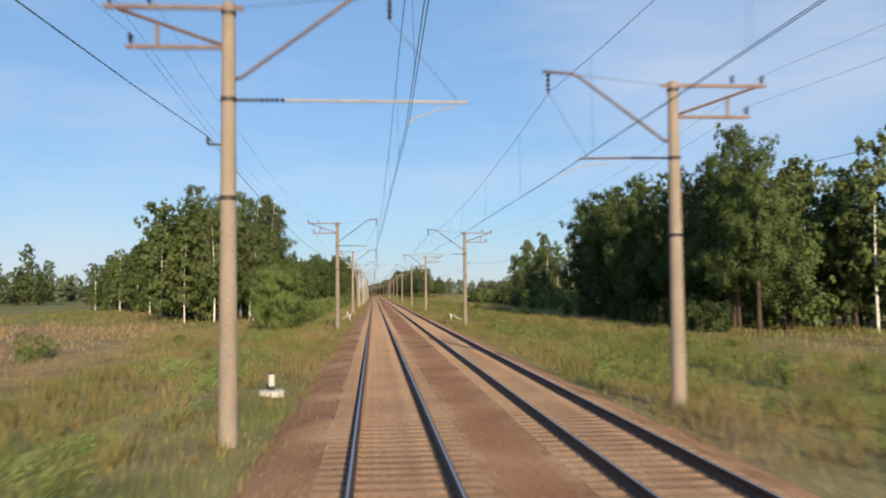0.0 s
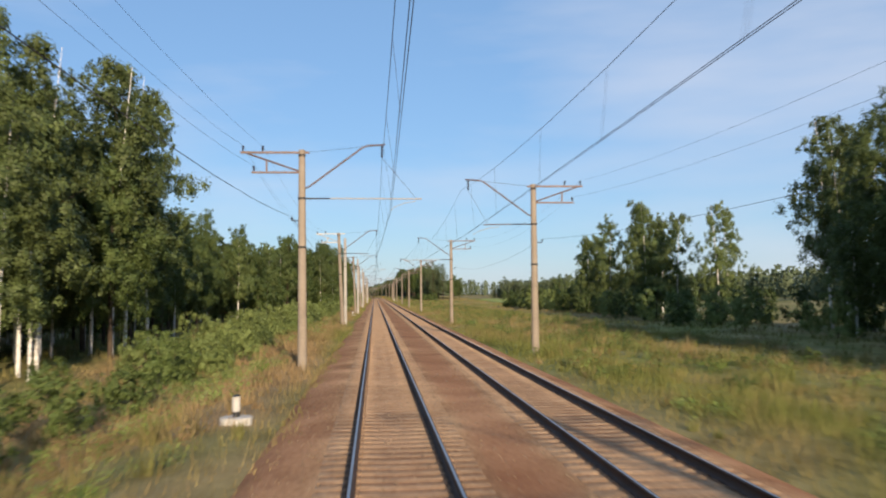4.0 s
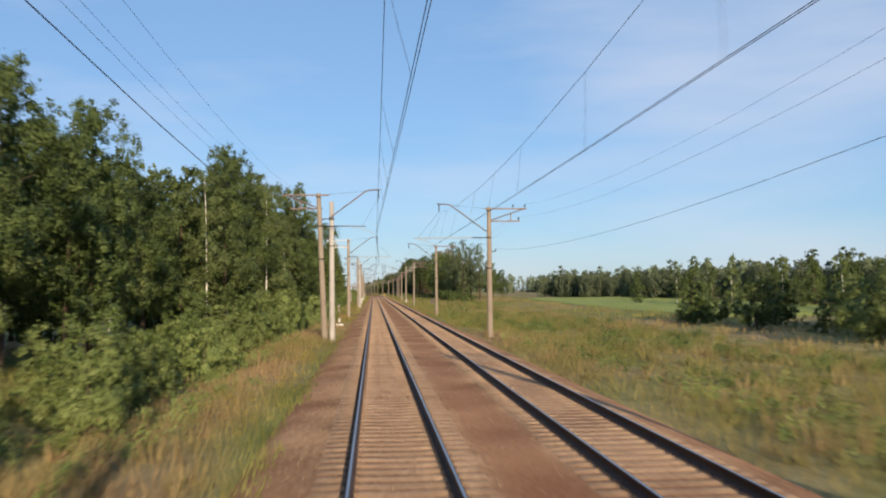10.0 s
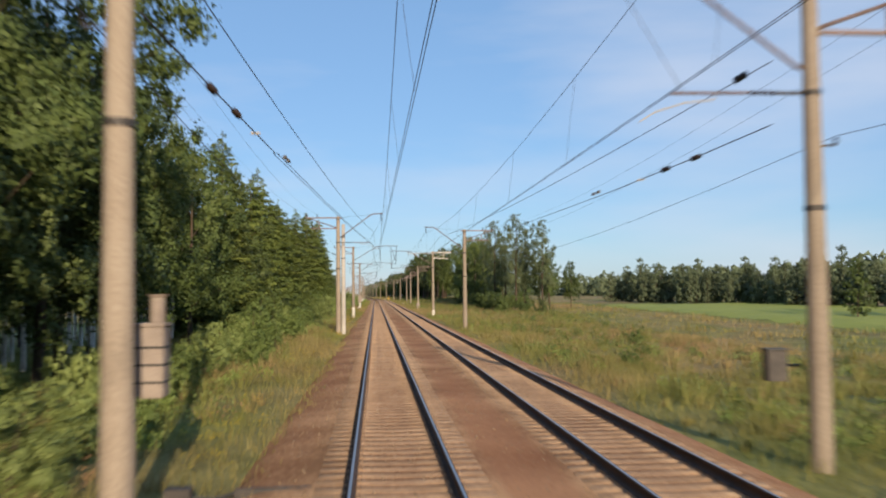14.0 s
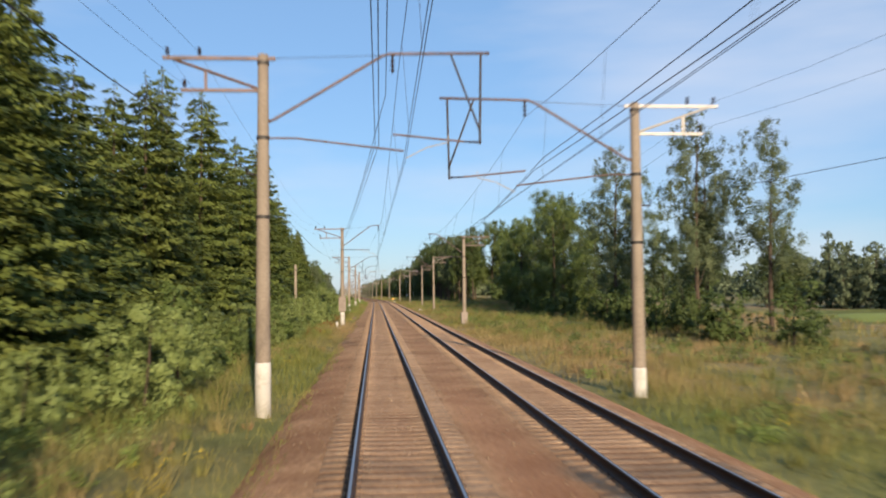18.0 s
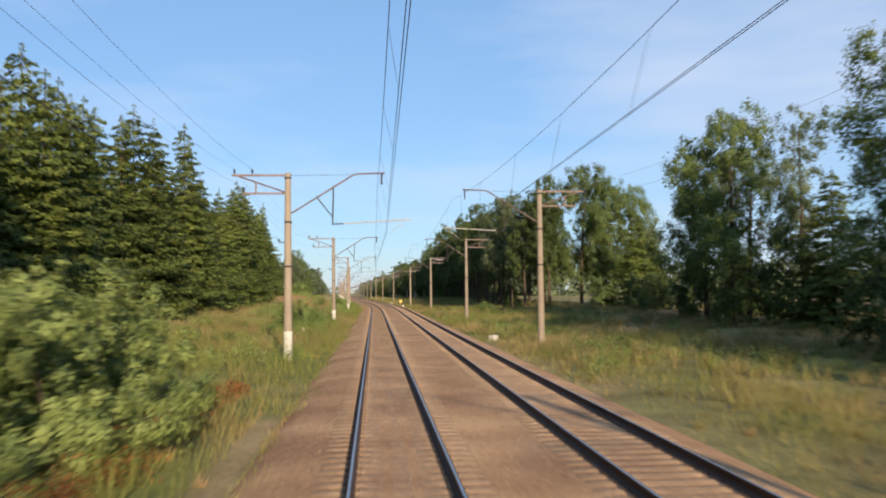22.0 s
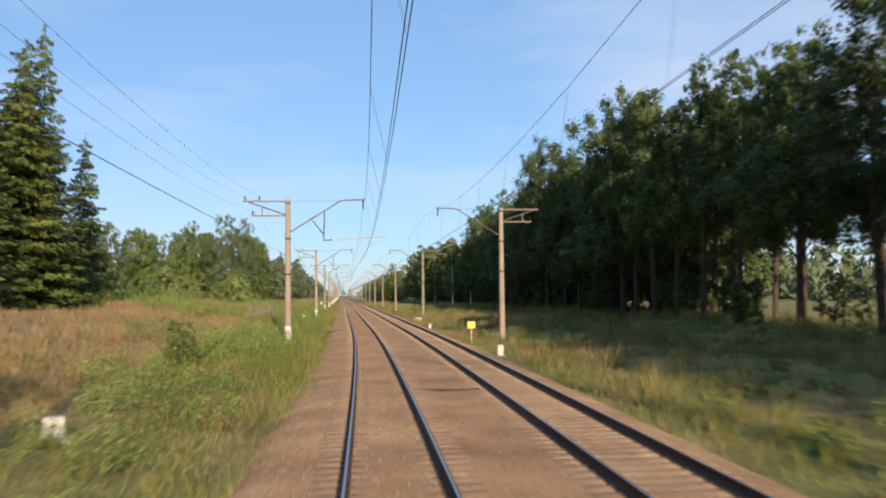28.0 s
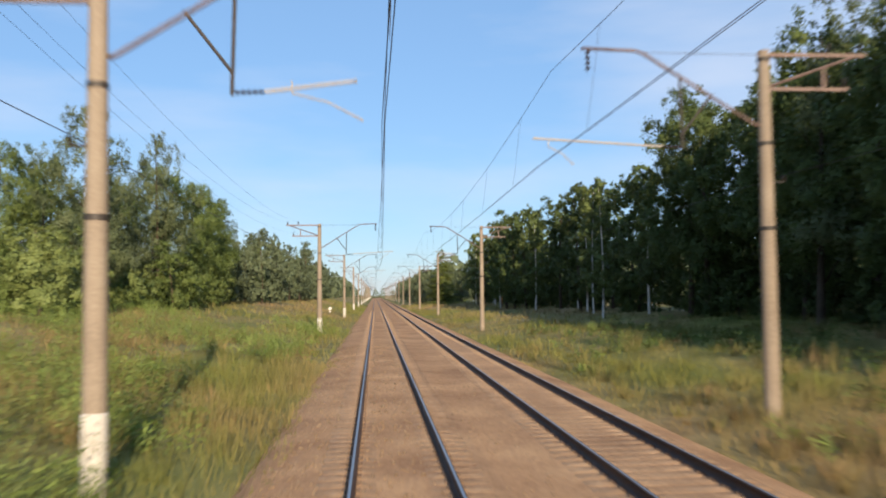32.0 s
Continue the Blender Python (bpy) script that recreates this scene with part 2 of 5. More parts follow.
M_GROUND, M_GRASS = meadow("meadow_ground"), meadow("grass_blade", leafy=0.3, bump=0.0)
blend_by_attribute(M_BALLAST, "grey", (0.29, 0.158, 0.086), (0.60, 0.372, 0.202))
blend_by_attribute(M_BALLAST, "dry", (0.258, 0.108, 0.050), (0.46, 0.233, 0.119))

# ---- the plan: s runs along the left-hand track, u to its right, z up from the rail tops ----
BEND_FROM, BEND_TO, BEND = 700.0, 800.0, radians(2.4)
TRACK_GAP, GAUGE_HALF = 4.18, 0.797
GRID = np.arange(-800.0, 4000.0, 1.0)
HEAD = np.clip((GRID - BEND_FROM) / (BEND_TO - BEND_FROM), 0, 1) * BEND
GRID_X = np.concatenate([[0], np.cumsum(-np.sin((HEAD[1:] + HEAD[:-1]) / 2))])
GRID_Y = GRID[0] + np.concatenate([[0], np.cumsum(np.cos((HEAD[1:] + HEAD[:-1]) / 2))])


def heading(s):
    return np.interp(s, GRID, HEAD)


def place(s, u, z):
    """World coordinates of a point of the plan; takes numbers or arrays."""
    h = heading(s)
    return np.stack(np.broadcast_arrays(np.interp(s, GRID, GRID_X) + u * np.cos(h), np.interp(s, GRID, GRID_Y) + u * np.sin(h), z), axis=-1)


def turf(s, u):
    """Height of the ground."""
    s, u = np.broadcast_arrays(np.asarray(s, float), np.asarray(u, float))
    l4 = np.full_like(s, -0.52)
    l9 = np.interp(s, [0, 90, 130, 300, 340, 560, 600, 700, 760, 820, 900], [-1.15, -1.4, -1.8, -1.6, -1.0, -0.9, -0.7, -0.5, -0.1, 0.2, 0.1])
    l20 = np.interp(s, [0, 90, 130, 300, 340, 560, 600, 700, 750, 800, 840, 900], [-1.2, -1.5, -2.0, -1.8, -1.0, -0.4, 0.6, 0.9, 1.7, 2.0, 1.8, 1.5])
    l60 = np.interp(s, [0, 100, 300, 560, 650, 760, 900], [-0.7, -1.2, -1.4, -0.5, 0.8, 1.8, 1.4])
    r8 = np.full_like(s, -0.62)
    r15 = np.interp(s, [0, 450, 500, 600, 680, 900], [-1.2, -1.3, -0.9, -0.7, -0.2, 0.0])
    r30 = np.interp(s, [0, 450, 500, 600, 680, 900], [-1.5, -1.6, -0.8, -0.5, 0.6, 0.9])
    r60 = np.interp(s, [0, 450, 600, 900], [-1.5, -1.5, -0.3, 0.8])
    z = np.full_like(s, -0.62)
    def leg(z, a, b, za, zb, x):
        t = np.clip((x - a) / (b - a), 0, 1)
        t = t * t * (3 - 2 * t)
        return np.where(x > a, za + (zb - za) * t, z)
    left, right = -u, u
    for x, knots in ((left, ((2.9, 4.2, np.full_like(s, -0.62), l4), (4.2, 9, l4, l9), (9, 20, l9, l20), (20, 60, l20, l60), (60, 200, l60, l60 * 0 - 0.4))),
                     (right, ((6.6, 8, np.full_like(s, -0.62), r8), (8, 15, r8, r15), (15, 30, r15, r30), (30, 60, r30, r60), (60, 200, r60, r60 * 0 - 0.6)))):
        for a, b, za, zb in knots:
            z = leg(z, a, b, za, zb, x)
    off = np.clip((np.maximum(-u - 3.5, u - 7.6)) / 6, 0, 1)
    z = z + off * (0.16 * np.sin(s * 0.31 + u * 0.2) * np.sin(u * 0.43 - s * 0.07) + 0.10 * np.sin(s * 0.83 + 1.3 * u))
    return z


def wobble(s, u):
    """Slow patches over the plan, about -1 to 1."""
    return (np.sin(s * 0.061 + 1.7 * np.sin(u * 0.11)) + np.sin(u * 0.19 + s * 0.023) + np.sin(s * 0.17 - u * 0.31) * 0.8 + np.sin(s * 0.53 + u * 0.71) * 0.4) / 2.6


def dryness(s, u):
    """How far the grass has turned to straw."""
    s, u = np.broadcast_arrays(np.asarray(s, float), np.asarray(u, float))
    left = np.interp(-u, [2, 4, 7, 14, 25, 90], [0.35, 0.30, 0.40, 0.55, 0.95, 0.95])
    left = np.where((s > 125) & (s < 330), np.interp(-u, [2, 3, 4.2, 9, 12, 90], [0.15, 0.35, 0.95, 0.95, 0.4, 0.3]), left)
    left = np.where((s > 330) & (s < 590), np.interp(-u, [2, 4, 6, 9, 90], [0.4, 0.36, 0.3, 0.2, 0.2]), left)
    left = np.where((s > 590) & (s < 715), np.interp(-u, [2, 4, 6, 9, 15, 21, 90], [0.05, 0.08, 0.25, 0.38, 0.48, 0.6, 0.5]), left)
    left = np.where(s > 715, np.interp(-u, [2, 5, 7.5, 9.5, 30, 90], [0.10, 0.18, 0.5, 0.95, 1.0, 0.6]), left)
    left = np.where(s > 802, np.interp(-u, [2, 5, 9, 14, 30, 90], [0.15, 0.15, 0.25, 0.45, 0.55, 0.5]), left)
    right = np.interp(u, [6, 8, 12, 20, 40, 90], [0.42, 0.34, 0.28, 0.34, 0.40, 0.36])
    right = np.where(s > 500, np.interp(u, [6, 8, 12, 20, 40, 90], [0.40, 0.34, 0.38, 0.42, 0.45, 0.55]), right)
    right = np.where((s > 400) & (s < 590) & (u > 48) & (u < 90), -0.4, right)
    d = np.where(u < 2, left, right) + 0.38 * wobble(s, u) + 0.30 * wobble(s * 4.1 + 70, u * 3.7 + 11)
    d = np.where((s > 528) & (s < 566) & (abs(u + 3.1) < 0.75), d + 0.3, d)
    d = np.where((s > 577) & (s < 592) & (abs(u + 3.2) < 0.32), 1.2, d)
    return np.clip(d, 0, 1)


# ---- building helpers ----
def mesh_of(name, co, faces, mats, dry=None, index=None, smooth=False, normals=None):
    me = bpy.data.meshes.new(name)
    co, faces = np.asarray(co, np.float32), np.asarray(faces, np.int32)
    n, k = faces.shape
    me.vertices.add(len(co))
    me.vertices.foreach_set("co", co.ravel())
    me.loops.add(n * k)
    me.polygons.add(n)
    me.polygons.foreach_set("loop_start", np.arange(n, dtype=np.int32) * k)
    me.polygons.foreach_set("vertices", faces.ravel())
    for m in mats:
        me.materials.append(m)
    if index is not None:
        me.polygons.foreach_set("material_index", np.asarray(index, np.int32))
    if smooth:
        me.polygons.foreach_set("use_smooth", np.ones(n, bool))
    if dry is not None:
        me.attributes.new("dry", "FLOAT", "POINT").data.foreach_set("value", np.asarray(dry, np.float32))
    me.update(calc_edges=True)
    if normals is not None:
        me.polygons.foreach_set("use_smooth", np.ones(n, bool))
        me.normals_split_custom_set_from_vertices(np.asarray(normals, float))
    return me


def mesh_bm(name, bm, mat, smooth=False):
    me = bpy.data.meshes.new(name)
    bm.to_mesh(me)
    bm.free()
    me.materials.append(mat)
    if smooth:
        for p in me.polygons:
            p.use_smooth = True
    return me


def hang(name, me, parent, m=None, label=""):
    ob = new(name, me)
    ob.parent = parent
    if m is not None:
        ob.matrix_basis = m
    return tagged(ob, label=label)


def part(name, bm, mat, parent, label="", smooth=False):
    return hang(name, mesh_bm(name, bm, mat, smooth), parent, None, label)


def tube(bm, points, radii, sides=8, cap=True):
    """A round bar along points; radii: one, or one a point."""
    points = [Vector(p) for p in points]
    if not isinstance(radii, (list, tuple)):
        radii = [radii] * len(points)
    rings = []
    for i, p in enumerate(points):
        way = (points[min(i + 1, len(points) - 1)] - points[max(i - 1, 0)]).normalized()
        side = way.cross(Vector((0, 0, 1)) if abs(way.z) < 0.95 else Vector((0, 1, 0))).normalized()
        up = side.cross(way)
        rings.append([bm.verts.new(p + (side * math.cos(a) + up * math.sin(a)) * radii[i]) for a in (2 * math.pi * j / sides for j in range(sides))])
    for a, b in zip(rings, rings[1:]):
        for j in range(sides):
            bm.faces.new((a[j], a[(j + 1) % sides], b[(j + 1) % sides], b[j]))
    if cap:
        bm.faces.new(rings[0][::-1])
        bm.faces.new(rings[-1])
    return bm


def bar(points, radii, sides=8):
    return tube(bmesh.new(), points, radii, sides)


def block(bm, lo, hi, bevel=0.0):
    """A box from corner to corner with softened edges."""
    made = bmesh.ops.create_cube(bm, size=1.0)["verts"]
    for v in made:
        v.co = Vector((lo[i] + (hi[i] - lo[i]) * (v.co[i] + 0.5) for i in range(3)))
    if bevel:
        edges = list({e for v in made for e in v.link_edges})
        bmesh.ops.bevel(bm, geom=edges, offset=bevel, segments=2, affect="EDGES")
    return bm


def at_plan(s, u, z=None, turn=0.0, size=1.0):
    """A pose on the plan, turned with the line; size: a number or three."""
    if z is None:
        z = float(turf(s, u))
    p = place(s, u, z)
    scale = Vector((size,) * 3) if isinstance(size, (int, float)) else Vector(size)
    return Matrix.LocRotScale(Vector(p), Euler((0, 0, float(heading(s)) + turn)), scale)


def sweep(name, section, s_steps, mats, closed=True, index=None, smooth=False, dry=None):
    """A section of (u, z) pulled along the line."""
    sec = np.asarray(section, float)
    k, n = len(sec), len(s_steps)
    co = place(np.repeat(s_steps, k), np.tile(sec[:, 0], n), np.tile(sec[:, 1], n))
    m = k if closed else k - 1
    i, j = np.meshgrid(np.arange(n - 1), np.arange(m), indexing="ij")
    a, b = i * k + j, i * k + (j + 1) % k
    faces = np.stack([b, a, a + k, b + k], -1).reshape(-1, 4)
    return mesh_of(name, co, faces, mats, index=None if index is None else np.tile(index, n - 1), smooth=smooth)


# ---- ground ----
def build_ground():
    s = np.concatenate([[-700, -400, -200, -100, -50], np.arange(-20, 960, 2.0), np.arange(960, 1500, 10.0), [1600, 1800, 2100, 2500, 3000, 3900]])
    u = np.concatenate([[-1700, -1000, -600, -400, -250, -160, -110], np.arange(-80, -24, 4.0), np.arange(-24, -2.6, 0.8), [-2.6, 2, 6.6],
                        np.arange(7.4, 26, 0.8), np.arange(26, 84, 4.0), [110, 160, 250, 400, 600, 1000, 1700]])
    S, U = np.meshgrid(s, u, indexing="ij")
    z = turf(S, U)
    co = place(S.ravel(), U.ravel(), z.ravel())
    k = len(u)
    i, j = np.meshgrid(np.arange(len(s) - 1), np.arange(k - 1), indexing="ij")
    a = i * k + j
    faces = np.stack([a, a + 1, a + k + 1, a + k], -1).reshape(-1, 4)[:, ::-1]
    me = mesh_of("ground", co, faces[:, ::-1], [M_GROUND], dry=dryness(S, U).ravel(), smooth=True)
    tagged(new("ground", me), "rough meadow ground, green and straw coloured, along a railway", "ground", kind="structure")


build_ground()

LINE = np.arange(-40.0, 1900.0, 4.0)


def build_track_bed():
    bed = [(-2.95, -0.68, 0.8), (-2.6, -0.42, 0.8), (-2.3, -0.29, 0.7), (-1.75, -0.225, 0.45), (-1.42, -0.20, 0.1), (-0.9, -0.197, 0), (-0.5, -0.198, 0.25), (0, -0.206, 0.4), (0.5, -0.198, 0.25), (0.9, -0.197, 0), (1.42, -0.195, 0.2), (1.62, -0.215, 0.8), (2.05, -0.235, 1),
           (2.55, -0.22, 0.85), (2.78, -0.20, 0.2), (3.3, -0.200, 0), (4.18, -0.206, 0.3), (5.1, -0.200, 0), (5.6, -0.20, 0.3), (5.95, -0.27, 0.7), (6.4, -0.43, 0.9), (6.7, -0.68, 1)]
    steps = np.arange(-40.0, 1900.0, 2.0)
    me = sweep("track_bed", [q[:2] for q in bed], steps, [M_BALLAST], closed=False, smooth=True)
    S, U = np.repeat(steps, len(bed)), np.tile([q[0] for q in bed], len(steps))
    co = np.empty(len(me.vertices) * 3, np.float32)
    me.vertices.foreach_get("co", co)
    co = co.reshape(-1, 3)
    co[:, 2] += (np.abs(U) < 0.6) * np.interp(S, [430, 480, 620], [-0.007, -0.003, 0.009]) + np.interp(S, [530, 620], [0, 0.004]) * ((np.abs(U) > 0.6) & (np.abs(U) < 1.5)) + np.interp(S, [530, 620], [-0.003, 0.003]) * (np.abs(U - TRACK_GAP) < 1.5) + 0.012 * wobble(S * 5, U * 6) * (np.abs(U) > 1.5) * (np.abs(U - TRACK_GAP) > 1.5)
    me.vertices.foreach_set("co", co.ravel())
    me.update()
    red = np.tile([q[2] for q in bed], len(steps)) * np.interp(S, [420, 560, 640], [1, 0.62, 0.35]) + 0.28 * wobble(S * 3.0, U * 4.0)
    me.attributes.new("dry", "FLOAT", "POINT").data.foreach_set("value", np.clip(red, 0, 1).astype(np.float32))
    me.attributes.new("grey", "FLOAT", "POINT").data.foreach_set("value", np.interp(S, [470, 610], [0, 0.85]).astype(np.float32))
    me.flip_normals()
    tagged(new("ballast", me), "reddish brown crushed stone bed under two railway tracks", "ballast", kind="structure")


build_track_bed()

RAIL = [(-0.0365, -0.006), (-0.021, 0.0), (0.021, 0.0), (0.0365, -0.006), (0.036, -0.036), (0.012, -0.048), (0.010, -0.140), (0.030, -0.160), (0.075, -0.172), (0.075, -0.180),
        (-0.075, -0.180), (-0.075, -0.172), (-0.030, -0.160), (-0.010, -0.140), (-0.012, -0.048), (-0.036, -0.036)]


def sleeper_mesh():
    bm = bmesh.new()
    rows = []
    for x, top, half in ((-1.36, -0.188, 0.11), (-0.97, -0.181, 0.12), (-0.62, -0.181, 0.12), (-0.25, -0.198, 0.10), (0.25, -0.198, 0.10), (0.62, -0.181, 0.12), (0.97, -0.181, 0.12), (1.36, -0.188, 0.11)):
        rows.append([bm.verts.new(v) for v in ((x, -half - 0.03, -0.36), (x, -half, top - 0.02), (x, -half + 0.02, top), (x, half - 0.02, top), (x, half, top - 0.02), (x, half + 0.03, -0.36))])
    for a, b in zip(rows, rows[1:]):
        for j in range(5):
            bm.faces.new((a[j], a[j + 1], b[j + 1], b[j]))
    bm.faces.new(rows[0][::-1])
    bm.faces.new(rows[-1])
    bmesh.ops.recalc_face_normals(bm, faces=bm.faces)
    return mesh_bm("sleeper", bm, M_SLEEPER)


def joined(me, places, name, mats):
    """Many copies of a small mesh as one mesh; places: n x 4 x 4."""
    co = np.empty(len(me.vertices) * 3)
    me.vertices.foreach_get("co", co)
    co = np.c_[co.reshape(-1, 3), np.ones(len(me.vertices))]
    tris = np.array([t.vertices[:] for t in (me.calc_loop_triangles(), me.loop_triangles)[1]])
    allco = np.einsum("nij,vj->nvi", places, co)[:, :, :3].reshape(-1, 3)
    faces = (tris[None] + (np.arange(len(places)) * len(co))[:, None, None]).reshape(-1, 3)
    return mesh_of(name, allco, faces, mats)


def poses_along(s, u, z=0.0):
    h, p = heading(s), place(s, u, z)
    m = np.zeros((len(s), 4, 4))
    m[:, 0, 0], m[:, 0, 1], m[:, 1, 0], m[:, 1, 1], m[:, 2, 2], m[:, 3, 3] = np.cos(h), -np.sin(h), np.sin(h), np.cos(h), 1, 1
    m[:, :3, 3] = p
    return m


def build_track(u0, label, shift):
    track = tagged(new("railway_track"), label, "railway track", group="pair of tracks")
    for side in (-1, 1):
        sec = [(u0 + side * GAUGE_HALF + a, b) for a, b in RAIL]
        me = sweep("rail", sec, LINE, [M_RUST, M_BRIGHT], index=[0, 1, 0] + [0] * 13)
        hang("rail", me, track, None, "rusty rail with a polished running top")
    near = np.arange(12.0, 93.0, 0.543) + shift
    away = np.concatenate([np.arange(12.0 - 0.543, -25.0, -0.543), np.arange(near[-1] - shift + 0.543, 1000.0, 0.543)]) + shift
    me = sleeper_mesh()
    bits = joined(me, poses_along(away, np.full_like(away, u0)), "sleepers", [M_SLEEPER])
    tagged(hang("sleeper_row", bits, track, None, "concrete sleepers farther along the line"), kind="stuff")
    bm = bmesh.new()
    for x in (-GAUGE_HALF, GAUGE_HALF):
        for d in (-0.10, 0.10):
            block(bm, (x + d - 0.045, -0.06, -0.182), (x + d + 0.045, 0.06, -0.150))
    clip = mesh_bm("clips", bm, M_CLIP)
    every = np.concatenate([near, away[(away > 0) & (away < 860)]])
    tagged(hang("rail_clip_row", joined(clip, poses_along(every, np.full_like(every, u0)), "rail_clips", [M_CLIP]), track, None, "dark bolted rail clips"), kind="stuff")
    return track, me, near, u0


TRACKS = [build_track(0.0, "railway track with rusty rails on pale concrete sleepers", 0.0),
          build_track(TRACK_GAP, "parallel railway track with darker rails on concrete sleepers", 0.21)]

# ---- overhead line ----
def insulator(parent, at, height, radius=0.055, name="insulator"):
    """A pin with glazed sheds."""
    x, y, z = at
    steps = []
    n = 3
    for i in range(n):
        z0 = z + height * (0.25 + 0.75 * i / n)
        steps += [((x, y, z0), radius * 0.45), ((x, y, z0 + 0.01), radius), ((x, y, z0 + height * 0.15), radius * 0.75)]
    pts = [((x, y, z), radius * 0.3)] + steps + [((x, y, z + height), radius * 0.4)]
    part(name, bar([p for p, _ in pts], [r for _, r in pts], 8), M_GLASS, parent, "dark glazed insulator")


def string_of_discs(parent, a, b, radius=0.075, discs=4):
    a, b = Vector(a), Vector(b)
    pts, radii = [a], [0.015]
    for i in range(discs):
        for f, r in ((0.1, 0.02), (0.3, radius), (0.55, radius * 0.7), (0.8, 0.02)):
            pts.append(a.lerp(b, (i + f) / discs))
            radii.append(r)
    part("insulator", bar(pts + [b], radii + [0.015], 8), M_GLASS, parent, "string of dark insulator discs")


def build_mast(kind, top=9.3, foot=-0.45, lean=0.0, white=False, label="", box=False, dz=0.0, gap=3.6, bz=0.0, pale=False):
    """A concrete mast; x points to the track, 3.6 m away. kind A: short steady arm, B: long one, C: arm on a drop frame, W: wide frame over the next track."""
    mast = tagged(new("catenary_mast"), label, "catenary mast", group="overhead line masts")
    def lx(z):
        return -lean * (z - foot) / (top - foot)
    base, tip = 0.215, 0.145
    def rad(z):
        return base + (tip - base) * (z - foot) / (top - foot)
    part("pole", bar([(lx(z), 0, z) for z in (foot - 0.5, foot, 3.0, 6.0, top - 0.03, top)], [rad(foot), base, rad(3.0), rad(6.0), tip, tip - 0.02], 20), M_CONCRETE, mast, smooth=True)
    if white:
        part("painted_base", bar([(lx(z), 0, z) for z in (foot - 0.3, 0.85, 0.9)], [base + 0.012, rad(0.85) + 0.012, rad(0.9) + 0.004], 20), M_WHITE, mast, "whitewashed lower part", smooth=True)
    for z in (7.1 + dz, 4.9 + dz, top - 0.25):
        part("collar", bar([(lx(z), 0, z - 0.05), (lx(z), 0, z + 0.05)], [rad(z) + 0.02] * 2, 16), M_STEEL, mast, "dark steel collar")
    # outer brackets with three pins
    hi, lo = top - 0.12, top - 1.02
    bracket = M_ARM if pale else M_PIPE
    upper = part("top_crossarm", block(bmesh.new(), (-2.75, -0.045, hi - 0.05), (0.34 if kind in "ABW" else 0.16, 0.045, hi + 0.05), 0.01), bracket, mast)
    lower = part("lower_crossarm", block(bmesh.new(), (-2.25, -0.045, lo - 0.045), (-0.1, 0.045, lo + 0.045), 0.01), bracket, mast)
    part("brace", bar([(-2.45, 0.05, hi - 0.03), (-0.12 + lx(lo), 0.05, lo + 0.06)], 0.045, 6), bracket, mast)
    part("link", block(bmesh.new(), (-1.62, 0.02, lo), (-1.54, 0.08, lo + 0.56), 0.008), bracket, mast)
    for arm, x, z in ((upper, -2.62, hi + 0.05), (upper, -1.75, hi + 0.05), (lower, -2.15, lo + 0.045)):
        insulator(arm, (x, 0, z), 0.26, 0.065)
    # bracket for the side wire
    side = part("side_bracket", bar([(lx(6.1 + dz), 0, 6.1 + dz), (-0.45 + lx(6.1 + dz), 0, 6.1 + dz)], 0.025, 6), M_STEEL, mast)
    insulator(side, (-0.45 + lx(6.1 + dz), 0, 6.1 + dz), 0.16, 0.05)
    # cantilever over the track
    end = {"W": 6.35, "C": gap + 0.15, "D": gap + 0.15}.get(kind, 3.75)
    knee = {"W": 3.4, "C": 3.3, "D": 3.3}.get(kind, 2.85)
    root, crest = 7.6 + dz, 9.5 + dz
    boom = part("cantilever", bar([(0.12 + lx(root), 0, root - 0.05), (0.3, 0, root + 0.02), (knee - 0.12, 0, crest - 0.08), (knee + 0.1, 0, crest), (end, 0, crest + 0.05)], 0.042, 10), M_PIPE, mast, smooth=True)
    part("tie_rod", bar([(0.1 + lx(top), 0, hi), (knee, 0, crest - 0.04)], 0.009, 5), M_WIRE, mast)
    string_of_discs(boom, (gap, 0, crest), (gap, 0, crest - 0.55))
    z = 7.1 + dz
    if kind in "AB":
        far = 2.75 if kind == "A" else 5.4
        part("strut_root", bar([(0.1 + lx(z), 0, z), (0.7, 0, z)], 0.035, 8), M_STEEL, mast)
        string_of_discs(mast, (0.7, 0, z), (1.25, 0, z), 0.06, 5)
        part("steady_strut", bar([(1.25, 0, z), (far, 0, z - 0.02)], 0.032, 8), M_ARM if kind == "B" else M_PIPE, mast, "straight steady strut")
        part("strut_hanger", bar([(far - 0.25, 0, z), (gap, 0, crest - 0.55)], 0.008, 5), M_WIRE, mast)
        x0, x1 = (1.9, 3.35) if kind == "A" else (5.1, 3.95)
        part("registration_arm", bar([(x0, 0, z), (x0, 0, z - 0.14), (x0 + (x1 - x0) * 0.4, 0, z - 0.2), (x0 + (x1 - x0) * 0.8, 0, z - 0.38), (x1, 0, z - 0.56)], 0.017, 6), M_ARM, mast)
    else:
        x = 6.1 if kind == "W" else 2.25
        zt = crest if kind == "W" else crest - 0.62
        part("drop_post", bar([(x, 0, zt), (x - 0.05, 0, z - 0.15)], 0.035, 8), M_STEEL, mast)
        part("drop_brace", bar([(x - 0.85, 0, zt - (0.0 if kind == "W" else 0.5)), (x - 0.05, 0, z + 0.25)], 0.03, 8), M_STEEL, mast)
        way = -1 if kind == "W" else 1
        xe = {"W": 3.6, "C": 6.1, "D": 4.3}[kind]
        string_of_discs(mast, (x, 0, z - 0.1), (x + way * 0.5, 0, z - 0.08), 0.045, 5)
